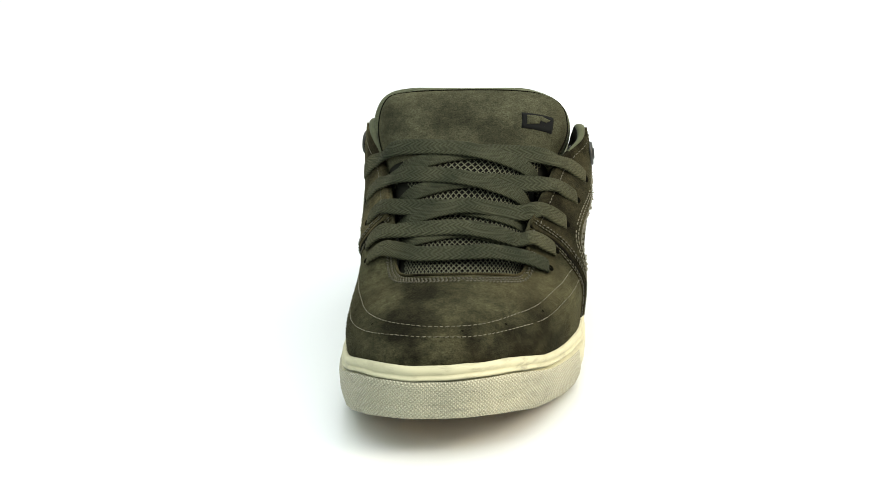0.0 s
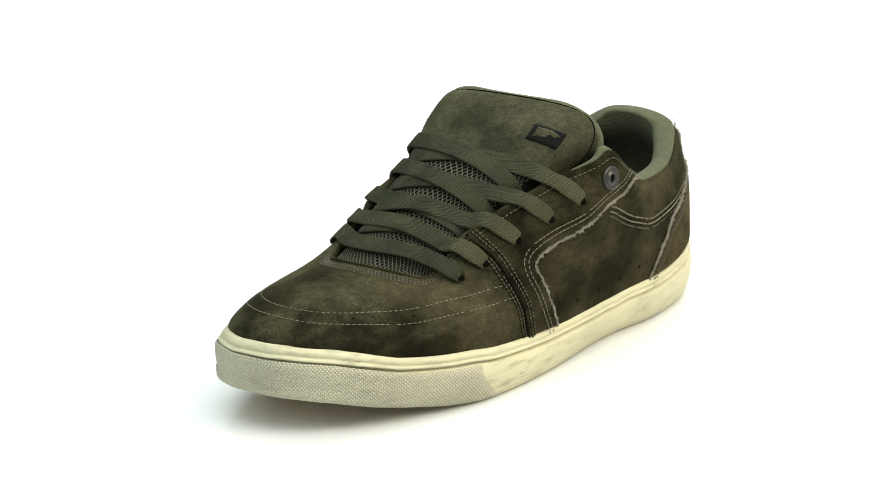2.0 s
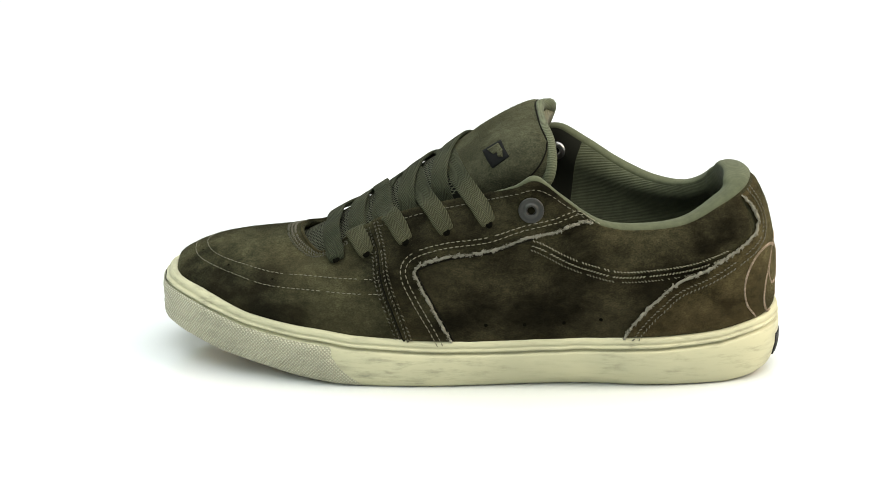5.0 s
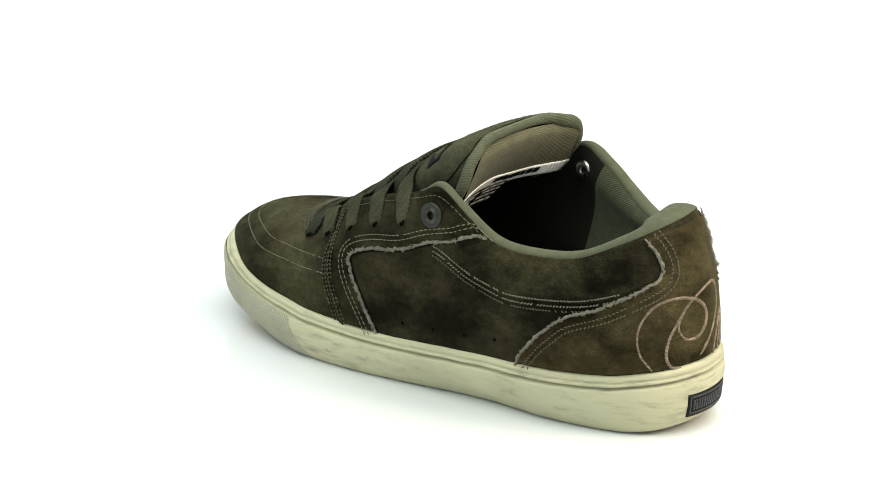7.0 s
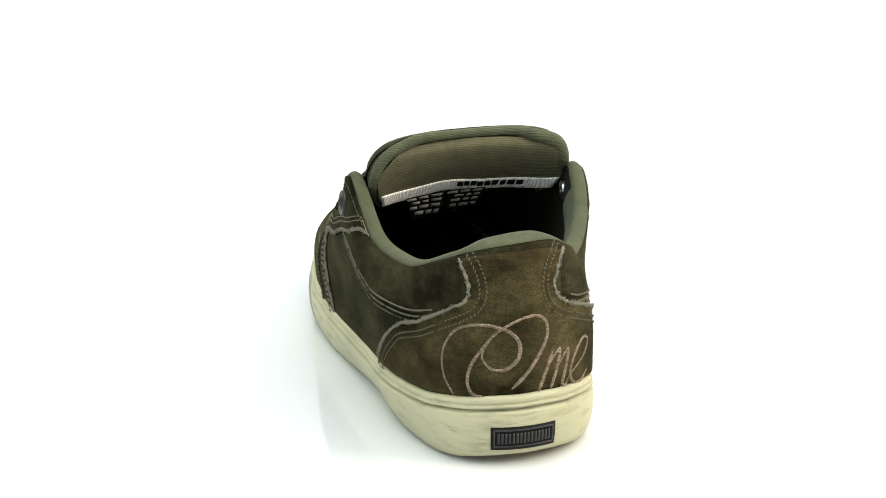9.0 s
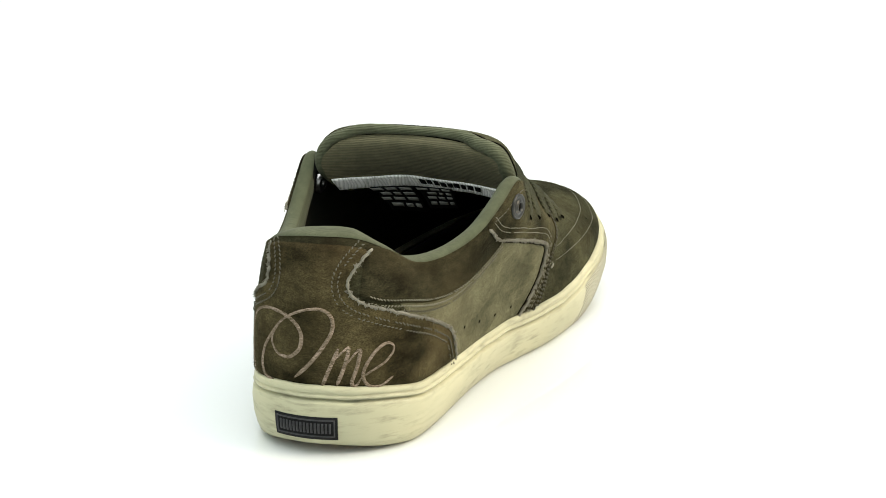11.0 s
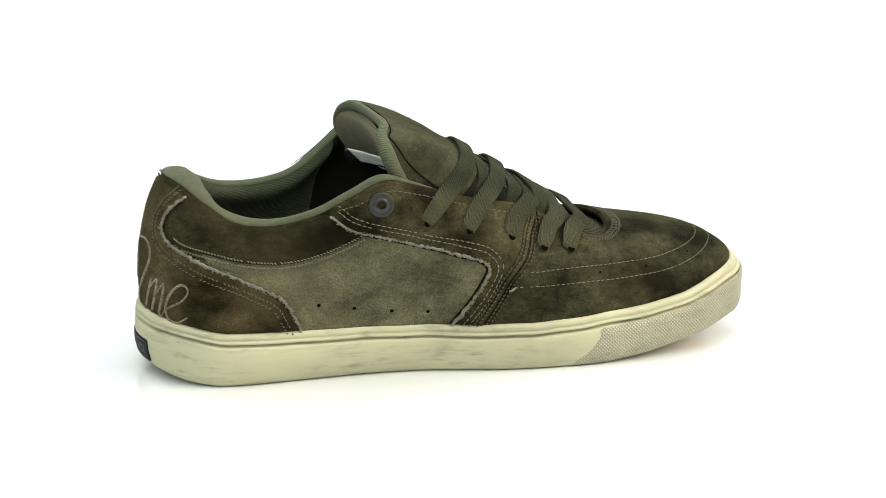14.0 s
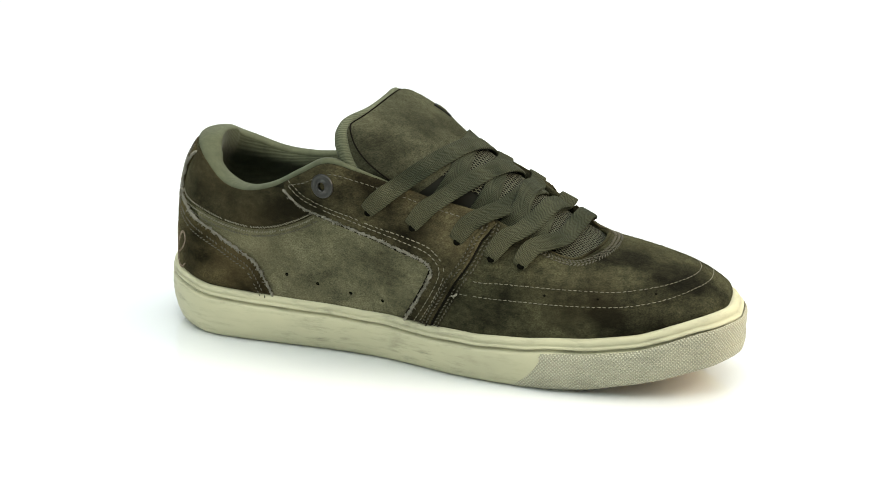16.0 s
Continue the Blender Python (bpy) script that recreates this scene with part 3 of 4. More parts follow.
def make_laces():
    def strand(hole, shift, cross, far, lift):
        """From a hole over the edge of the facing, across the tongue and under the other edge."""
        n0 = wall_normal(*hole)
        h = wall(*hole)
        mid_v, mid_u = hole[1] * .45 + .55, hole[0] + shift * .5
        pts = [h - n0 * .0030, h + n0 * .0014, on_wall(mid_u, mid_v, .0024), on_wall(hole[0] + shift, .985, .0022)]
        nor = [n0, n0, wall_normal(mid_u, mid_v), unit(wall_normal(hole[0] + shift, .95) + np.array((0, 0, .4)))]
        for (a, b), l in zip(cross, lift):
            pts.append(tongue_at(a, b, l))
            nor.append(tongue_normal(a, b))
        pts.append(tongue_at(far[0], far[1], .0010))
        nor.append(tongue_normal(far[0], far[1]))
        n = 52
        path, norm = sample(pts, n), sample(nor, n)
        width = [.0092 * (.55 + .45 * min(1, k / 12)) for k in range(n)]
        return ribbon(path, width, .0014, norm)

    # rows of the lacing: where they cross and end on the tongue
    def start(hole, shift, side, mid):
        e = wall(hole[0] + shift, .985)
        b = min((k / 100 for k in range(5, 75)), key=lambda k: float(np.linalg.norm(tongue(side * .8, k) - e)))
        return (side * .55, b * .62 + mid * .38)

    centre, end_out, end_in = (.412, .328, .256, .194), (.348, .277, .222, .160), (.366, .291, .231, .170)
    for i in range(4):
        over = i in (0, 1, 3)
        ho, hi = HOLES_OUT[i], HOLES_IN[i]
        top, low = (.0030, .0036, .0024), (.0022, .0016, .0014)
        part("lace", strand(hi, .80, [start(hi, .80, -1, centre[i]), (0, centre[i] + .006), (.48, (centre[i] + end_out[i]) / 2)], (.88, end_out[i]), top if over else low),
             LACE, shoe, "flat olive herringbone lace")
        part("lace", strand(ho, -.22, [start(ho, -.22, 1, centre[i]), (0, centre[i] + .006), (-.48, (centre[i] + end_in[i]) / 2)], (-.88, end_in[i]), low if over else top),
             LACE, shoe, "flat olive herringbone lace")
    # the lowest lace runs straight across
    ho, hi = HOLES_OUT[4], HOLES_IN[4]
    no, ni = wall_normal(*ho), wall_normal(*hi)
    pts = [wall(*hi) - ni * .003, wall(*hi) + ni * .0014, on_wall(hi[0] + .35, .90, .0024), on_wall(hi[0] + .70, .985, .0024)]
    nor = [ni, ni, wall_normal(hi[0] + .35, .90), wall_normal(hi[0] + .7, .95)]
    for a in (-.45, 0):
        pts.append(tongue_at(a, .118, .0032))
        nor.append(tongue_normal(a, .118))
    first, last, n_mid = pts[-1], wall(*ho) + no * .0014, nor[-1]
    for f in (.35, .68, .88):
        nf = unit(n_mid * (1 - f) + no * f)
        pts.append(first * (1 - f) + last * f + nf * .0042 * math.sin(f * math.pi) ** .8)
        nor.append(nf)
    pts += [last, wall(*ho) - no * .003]
    nor += [no, no]
    n = 72
    path, norm = sample(pts, n), sample(nor, n)
    width = [.0092 * (.55 + .45 * min(1, min(k, n - 1 - k) / 12)) for k in range(n)]
    part("lace", ribbon(path, width, .0014, norm), LACE, shoe, "flat olive herringbone lace")


make_laces()

# ---- panels, seams and trim laid on the upper ----
def uv_path(pts, n):
    """n evenly spaced (u, v) along a smooth curve through pts."""
    fine = sample([np.array(p) for p in pts], max(60, 8 * len(pts)))
    xyz = np.array([wall(u, min(max(v, 0), 1)) for u, v in fine])
    s = np.concatenate([[0], np.cumsum(np.linalg.norm(xyz[1:] - xyz[:-1], axis=1))])
    fine = np.array(fine)
    t = np.linspace(0, s[-1], n)
    return np.stack([np.interp(t, s, fine[:, 0]), np.interp(t, s, fine[:, 1])], 1), s[-1]


def uv_shift(path, dist):
    """The path moved sideways over the surface by dist metres, to the left of its way seen from outside."""
    out = []
    e = .03
    for i, (u, v) in enumerate(path):
        v = min(max(v, e), 1 - e)
        pu = (wall(u + e, v) - wall(u - e, v)) / (2 * e)
        pv = (wall(u, v + e) - wall(u, v - e)) / (2 * e)
        a, b = path[max(i - 1, 0)], path[min(i + 1, len(path) - 1)]
        d = unit(pu * (b[0] - a[0]) + pv * (b[1] - a[1]))
        side = np.cross(unit(np.cross(pu, pv)), d) * dist
        sol = np.linalg.lstsq(np.stack([pu, pv], 1), side, rcond=None)[0]
        out.append((path[i][0] + sol[0], path[i][1] + sol[1]))
    return np.array(out)


def panel(name, low, high, mat, lift, label, n=60, m=14):
    """A piece of suede laid on the wall between two curves, with turned-down edges."""
    a, _ = uv_path(low, n)
    b, _ = uv_path(high, n)
    rows = []
    for i in range(n):
        row = []
        for j in range(-1, m + 1):
            f = min(max(j / (m - 1), 0), 1)
            u, v = a[i] * (1 - f) + b[i] * f
            drop = j in (-1, m) or i in (0, n - 1)
            row.append(on_wall(u, min(max(v, 0), 1), -.0004 if drop else lift))
        rows.append(row)
    return part(name, grid_mesh(name, rows), mat, shoe, label)


FRAY_OUT = [(6.82, .025), (6.64, .144), (6.31, .336), (6.08, .507), (6.21, .562), (6.88, .588), (8.09, .592), (9.86, .610), (10.75, .710), (11.67, .945)]
FRAY_IN = [(25.35, .035), (25.78, .172), (26.2, .345), (26.5, .487), (26.49, .539), (26.31, .573), (25.73, .576), (24.79, .560), (23.71, .601), (22.8, .723), (22.39, .911)]
VAMP_OUT = [(5.81, .02), (5.54, .278), (5.28, .549), (5.24, .778), (5.22, .985)]
VAMP_IN = [(26.15, .02), (26.52, .21), (27.01, .464), (27.85, .808), (28.15, .903), (28.3, .985)]
HEEL_OUT = [(15.65, .952), (15.94, .735), (15.94, .629), (15.61, .575), (14.53, .483), (13.48, .425), (12.75, .301), (12.05, .148), (11.6, .030)]
HEEL_IN = [(18.36, .93), (17.89, .742), (17.79, .638), (17.99, .562), (18.6, .51), (19.81, .438), (20.62, .352), (21.13, .267), (21.41, .141), (21.59, .030)]
COLLAR_OUT = [(9.1, .570), (10.35, .508), (11.59, .503), (12.83, .516), (13.9, .512), (14.79, .520), (15.75, .60)]
COLLAR_IN = [(23.15, .640), (22.49, .596), (21.83, .554), (21.13, .532), (20.35, .531), (19.43, .547), (18.58, .551), (18.0, .59)]
TOE_A = [(27.1, .500), (27.68, .544), (28.42, .610), (30.1, .660), (31.28, .640), (32.4, .625), (33.35, .612), (34.29, .607), (35.18, .610), (36.3, .652), (37.48, .680), (38.7, .574), (39.25, .520)]
TOE_B = [(27.05, .375), (27.74, .404), (28.89, .461), (30.34, .474), (31.38, .490), (32.4, .522), (33.51, .517), (34.38, .510), (35.15, .508), (36.37, .522), (37.61, .520), (38.71, .444), (39.4, .405)]


def make_panels():
    panel("quarter", [(6.4, 0), (8, 0), (9.5, 0), (11, 0), (12.3, 0)], [(5.9, .62), (7.5, .65), (9.5, .68), (12, .55), (14.6, .55)], SUEDE_OUT, .0005,
          "dark brown suede side panel")
    panel("quarter", [(25.8, 0), (24.5, 0), (23.3, 0), (22.2, 0), (21.1, 0)], [(26.8, .62), (25, .63), (23.3, .76), (21.3, .58), (18.8, .58)], SUEDE_PANEL, .0005,
          "lighter khaki suede side panel")
    panel("ankle_panel", COLLAR_OUT, [(9.1, .60), (10.5, .70), (11.67, .96), (12.8, .99), (13.9, .99), (14.8, .99), (15.75, .97)], SUEDE_DARK, .0009, "dark suede ankle panel")
    panel("ankle_panel", COLLAR_IN, [(23.25, .68), (22.7, .80), (22.2, .96), (21.4, .99), (20.35, .99), (19.43, .99), (18.7, .98), (18.2, .95)], SUEDE_DARK, .0009, "dark suede ankle panel")
    panel("heel_counter", HEEL_OUT, HEEL_IN, SUEDE_HEEL, .0014, "brown suede heel counter", 60, 40)
    panel("eyestay", FRAY_OUT, VAMP_OUT + [(6.2, .992), (7.4, .992), (8.6, .992), (9.8, .985), (10.8, .985), (11.67, .985)], SUEDE_DARK, .0015, "dark suede lace facing", 90, 14)
    panel("eyestay", FRAY_IN, VAMP_IN + [(27.2, .992), (26, .992), (24.8, .985), (23.8, .985), (22.9, .985), (22.39, .985)], SUEDE_WARM, .0015, "brown suede lace facing", 90, 14)


SUEDE_DARK = suede("suede_facing", (0.0112, 0.0100, 0.0050), (0.044, 0.0402, 0.0220), (0.048, 0.037, 0.017), 0.7)
SUEDE_OUT = suede("suede_side_dark", (0.010, 0.0088, 0.0044), (0.033, 0.0292, 0.0158), (0.048, 0.040, 0.022), 0.65)
SUEDE_WARM = suede("suede_facing_brown", (0.017, 0.0152, 0.0078), (0.074, 0.066, 0.036), (0.068, 0.054, 0.027), 0.7)
SUEDE_HEEL = suede("suede_heel_brown", (0.021, 0.0172, 0.0074), (0.074, 0.061, 0.030), (0.082, 0.058, 0.027), 0.55)
make_panels()


def stitches(curve, shift, lift, mat, pitch=.0027, length=.0018, radius=.00028, label="row of pale stitches", slant=0.0):
    path, total = uv_path(curve, 120)
    if shift:
        path = uv_shift(path, shift)
    pts = np.array([on_wall(u, min(max(v, 0), 1), lift) for u, v in path])
    s = np.concatenate([[0], np.cumsum(np.linalg.norm(pts[1:] - pts[:-1], axis=1))])
    rnd = random.Random(int(abs(shift) * 1e6) + len(curve))
    at = lambda d: np.array([np.interp(d, s, pts[:, k]) for k in range(3)])
    bits = []
    d = 0.0005
    while d + length < s[-1]:
        ln = length * rnd.uniform(.85, 1.1)
        j = np.array([rnd.uniform(-1, 1) for _ in range(3)]) * .00012
        a, b = at(d) + j, at(d + ln) - j
        if slant:
            k = min(int(d / s[-1] * 119), 118)
            side = np.cross(wall_normal(path[k][0], min(max(path[k][1], .03), .97)), unit(pts[k + 1] - pts[k])) * slant * rnd.uniform(.6, 1.3)
            a, b = a + side, b - side
        if rnd.random() < .05:
            d += pitch
            continue
        m = (a + b) / 2
        bits.append(tube([a, m, b], [radius * .6, radius, radius * .6], 5))
        d += pitch * rnd.uniform(.96, 1.04)
    return part("stitching", join_meshes("stitching", bits), mat, UPPER, label, kind="stuff")


def fray(curve, lift, seed, amount=1.0):
    """A torn canvas edge: a lumpy cord with loose threads."""
    path, total = uv_path(curve, int(total_points(curve)))
    rnd = random.Random(seed)
    core, rad, bits = [], [], []
    for u, v in path:
        core.append(on_wall(u, min(max(v, 0), 1), lift) + np.array((rnd.uniform(-1, 1), rnd.uniform(-1, 1), rnd.uniform(-1, 1))) * .00035)
        rad.append(max(.0003, rnd.gauss(.00060, .00020)))
    bits.append(tube(core, rad, 6))
    for i in range(2, len(path) - 1):
        n = wall_normal(path[i][0], min(max(path[i][1], .03), .97))
        along = unit(core[i] - core[i - 1])
        out = np.cross(n, along)
        for _ in range(int(9 * amount)):
            a = core[i] + along * rnd.uniform(-.001, .001) + n * rnd.uniform(0, .0005)
            way = unit(out * rnd.gauss(0, 1) + n * abs(rnd.gauss(.25, .35)) + along * rnd.gauss(0, .8))
            ln = rnd.uniform(.0004, .0013)
            bend = np.array((rnd.gauss(0, 1), rnd.gauss(0, 1), rnd.gauss(0, 1))) * .0004
            bits.append(tube([a, a + way * ln * .5 + bend, a + way * ln], [.0002, .00018, .00012], 3))
    part("frayed_edge", join_meshes("frayed_edge", bits), FRAY, UPPER, "pale frayed canvas edge", kind="stuff")


def total_points(curve):
    _, ln = uv_path(curve, 20)
    return max(20, ln / .0011)


def make_seams():
    for c, s in ((FRAY_OUT, -1), (FRAY_IN, 1)):
        stitches(c, s * -.0042, .0017, THREAD)
        stitches(c, s * -.0066, .0017, THREAD)
    for c, s in ((VAMP_OUT, 1), (VAMP_IN, -1)):
        for off, lift in ((.0018, .0007), (.0036, .0007), (-.0018, .0021), (-.0036, .0021)):
            path, _ = uv_path(c, 60)
            path = uv_shift(path, s * off)
            part("seam_line", join_meshes("seam_line", [tube([on_wall(u, min(max(v, 0), 1), lift - .0006) for u, v in path], .0005, 6)]), SUEDE_DARK, UPPER, "dark seam line, stitch bed and drawn gap shade")
            stitches(c, s * off, lift, THREAD_DIM, .0021, .0010, .00036, "row of heavy olive stitches", slant=.00035 if abs(off) < .002 else -.00035)
    for c, s in ((COLLAR_OUT[:-1], 1), (COLLAR_IN[:-1] + [(18.22, .572)], -1)):
        stitches(c, s * .0012, .0015, THREAD, .0016, .0011, .00034, slant=.00035)
        stitches(c, s * -.0014, .0012, THREAD, .0016, .0011, .00034, slant=-.00035)
        stitches(c, s * -.0036, .0010, THREAD_MID, .0016, .0010, .00032, slant=.00035)
    for c, s in ((HEEL_OUT, 1), (HEEL_IN, -1)):
        stitches(c, s * .0042, .0019, THREAD_MID, .0020, .0013, .00034, slant=.0003)
        stitches(c, s * .0066, .0019, THREAD_MID, .0020, .0013, .00034, slant=-.0003)
    # dark lines drawn in for the shadow gaps along vamp and frayed edges
    for c, off in ((VAMP_OUT, 0), (VAMP_IN, 0), (FRAY_OUT, -.0013), (FRAY_IN, .0013)):
        path, _ = uv_path(c, 60 if not off else 110)
        path = uv_shift(path, off) if off else path
        part("seam_line", join_meshes("seam_line", [tube([on_wall(u, min(max(v, 0), 1), .0004) for u, v in path], .0005 if off else .0009, 6)]), SEAM_AND_SHADE, UPPER, "dark seam line, stitch bed and drawn gap shade")
    stitches(TOE_A, 0, .0001, THREAD, .0026, .0018, .00022)
    stitches(TOE_B, 0, .0001, THREAD, .0026, .0018, .00022)
    stitches([(5.4, .93), (6.5, .93), (7.6, .93), (8.6, .93), (9.4, .92), (10.2, .90), (10.8, .90), (11.5, .93)], 0, .0016, THREAD_MID)
    stitches([(28.0, .93), (27, .93), (26, .93), (25, .91), (24, .90), (23.2, .90), (22.6, .94)], 0, .0016, THREAD_MID)
    throat = [(29.2, .96), (30.2, .955), (31.2, .95), (32.4, .95), (33.5, .955), (34.5, .955), (35.6, .95), (36.6, .95), (37.6, .955), (38.4, .96)]
    for off, slant in ((0, .0006), (-.0017, -.0006), (.0017, .0006)):
        stitches(throat, off, .0002, THREAD_DIM, .0019, .0013, .00040, "heavy stitching round the throat", slant=slant)
    path, _ = uv_path([(u, .992) for u, v in throat], 60)
    part("throat_edge", join_meshes("throat_edge", [tube([on_wall(u, v, .0002) for u, v in path], .0008, 6)]), SUEDE_DARK, UPPER, "dark bound throat edge")
    stitches([(26.88, .365), (26.98, .352), (27.05, .385), (27.12, .40)], 0, .0021, FRAY, .0014, .0022, .0005, "loose white thread end")
    fray(FRAY_OUT, .0012, 1)
    fray(FRAY_IN, .0012, 2)
    fray(HEEL_OUT, .0014, 3, .8)
    fray(HEEL_IN, .0014, 4, .8)


THREAD_DIM = material("stitch_thread_dull", (0.066, 0.062, 0.041), 0.9)
THREAD_MID = material("stitch_thread_olive", (0.082, 0.076, 0.050), 0.85)
make_seams()


def disc_frame(u, v, lift):
    n = wall_normal(u, v)
    x = unit(wall(u + .05, v) - wall(u - .05, v))
    return on_wall(u, v, lift), x, np.cross(n, x), n


def lathe(c, x, y, n, prof, sides=28):
    """A turned part from (radius, height) pairs."""
    rows = []
    for k in range(sides):
        a = 2 * math.pi * k / sides
        d = x * math.cos(a) + y * math.sin(a)
        rows.append([c + d * r + n * h for r, h in prof])
    return rows


def make_eyelets():
    for uv in ((9.35, .747), (23.83, .812)):
        c, x, y, n = disc_frame(*uv, .0013)
        ring = [(.0060, 0), (.0060, .0008), (.0055, .0012), (.0046, .0010), (.0040, .0008), (.0033, .0012), (.0027, .0019), (.0022, .0018), (.0018, .0008), (.0017, -.002)]
        ob = part("eyelet", grid_mesh("eyelet", lathe(c, x, y, n, ring), closed_u=True), METAL, shoe, "gunmetal vent eyelet")
        part("vent_hole", grid_mesh("vent_hole", lathe(c, x, y, n, [(.0018, -.0006), (.0001, -.0008)]), closed_u=True), HOLE, ob)
        c2 = c - n * .0104
        ring2 = [(.0046, .002), (.0046, -.0004), (.0038, -.0010), (.0028, -.0006), (.0022, -.0009), (.0016, -.0004), (.0015, .001)]
        part("eyelet_back", grid_mesh("eyelet_back", lathe(c2, x, y, n, ring2), closed_u=True), STEEL, ob, "bright inner eyelet ring")
    for uv in HOLES_OUT + HOLES_IN:
        c, x, y, n = disc_frame(uv[0], uv[1], .0019)
        d = unit(wall(uv[0], uv[1] - .05) - wall(uv[0], uv[1]))
        part("lace_hole", grid_mesh("lace_hole", lathe(c + d * .0015, x, y, n, [(.0018, -.0002), (.0014, .0002), (.0001, .0000)], 14), closed_u=True), HOLE, shoe)
    for uv in ((22.02, .209), (22.79, .176), (23.54, .148), (24.53, .138), (7.61, .14), (8.5, .132), (9.76, .137), (11.04, .17)):
        c, x, y, n = disc_frame(*uv, .0007)
        part("vent_hole", grid_mesh("vent_hole", lathe(c, x, y, n, [(.0009, 0), (.0001, .0001)], 10), closed_u=True), HOLE, shoe)

    for u, v in ((29.2, .565), (30.5, .570), (31.7, .572), (34.6, .560), (35.7, .572), (36.9, .598)):
        c, x, y, n = disc_frame(u, v, .0003)
        part("vent_hole", grid_mesh("vent_hole", lathe(c, x, y, n, [(.0006, 0), (.0001, .0001)], 8), closed_u=True), HOLE, shoe)


make_eyelets()


def tongue_patch(name, quad, lift, mat, parent, label="", na=10, nb=6):
    """A patch on the tongue between four corners given as (a, b)."""
    (p, q, r, s) = [np.array(c) for c in quad]
    rows = []
    for i in range(-1, na + 1):
        row = []
        for j in range(-1, nb + 1):
            f, g = min(max(i / (na - 1), 0), 1), min(max(j / (nb - 1), 0), 1)
            a, b = (p * (1 - f) + q * f) * (1 - g) + (s * (1 - f) + r * f) * g
            edge = i in (-1, na) or j in (-1, nb)
            l = lift(a, b) if callable(lift) else lift
            k = .0006 if l > 0 else -.0006
            row.append(tongue_at(a, b, l - k if edge else l))
        rows.append(row)
    return part(name, grid_mesh(name, rows), mat, parent, label)


def make_tongue_trim():
    front = lambda a, b: .0015 * (1 - a * a) + .0004
    logo = tongue_patch("logo_patch", [(.31, .605), (.60, .600), (.62, .520), (.325, .525)], front, BLACK_PRINT, shoe, "small black printed emblem")
    inner = lambda a, b: .0015 * (1 - a * a) + .0007
    tongue_patch("logo_shape", [(.350, .590), (.480, .592), (.465, .553), (.360, .543)], inner, SUEDE_TONGUE, logo, "plain suede shape in the emblem", 6, 5)
    tongue_patch("logo_shape", [(.47, .592), (.565, .577), (.53, .563), (.465, .570)], inner, SUEDE_TONGUE, logo, "", 5, 4)
    tag = back_patch("size_tape", [(-.99, .335), (.97, .325), (.97, .07), (-.99, .11)], .0008, TAG, shoe, "white woven tape", 48, 6, .022)
    letters = random.Random(5)
    a0 = -.66
    for k in range(9):
        wide, top = letters.uniform(.050, .072), letters.uniform(.262, .282)
        back_patch("print_bar", [(a0, top), (a0 + wide, top), (a0 + wide - .005, top - .10), (a0 - .005, top - .10)], .0016, BLACK_PRINT, tag, "", 3, 3, .022)
        a0 += wide + letters.uniform(.014, .026)
    for quad, cols, rows in (([(-.30, .11), (.14, .10), (.10, -.34), (-.28, -.30)], 3, 4), ([(.17, .10), (.66, .085), (.54, -.36), (.16, -.40)], 3, 4)):
        lab = back_patch("care_label", quad, .0012, BLACK_PRINT, shoe, "black printed inner label", 16, 8)
        (p, q, r, w) = [np.array(c) for c in quad]
        at = lambda f, g: tuple((p * (1 - f) + q * f) * (1 - g) + (w * (1 - f) + r * f) * g)
        rnd = random.Random(cols + int(quad[0][0] * 100))
        for i in range(rows):
            f = .08
            while f < .85:
                wide = rnd.uniform(.12, .30)
                g = .08 + .225 * i
                back_patch("print_bar", [at(f, g), at(f + wide, g), at(f + wide, g + .12), at(f, g + .12)], .0020, TAG_GREY, lab, "", 3, 3)
                f += wide + .08


def back_patch(name, quad, lift, mat, parent, label="", na=10, nb=6, wave=0.0):
    """A patch on the tongue's inner face between four corners given as (a, c)."""
    (p, q, r, s) = [np.array(c) for c in quad]
    rows = []
    for i in range(-1, na + 1):
        row = []
        for j in range(-1, nb + 1):
            f, g = min(max(i / (na - 1), 0), 1), min(max(j / (nb - 1), 0), 1)
            a, c = (p * (1 - f) + q * f) * (1 - g) + (s * (1 - f) + r * f) * g
            c += wave * (math.sin(4.2 * a + .6) + .5 * math.sin(9.0 * a))
            row.append(back_at(a, c, lift - .0007 if i in (-1, na) or j in (-1, nb) else lift))
        rows.append(row)
    return part(name, grid_mesh(name, rows), mat, parent, label)


TAG_GREY = material("grey_print", (0.30, 0.30, 0.28), 0.9)
make_tongue_trim()


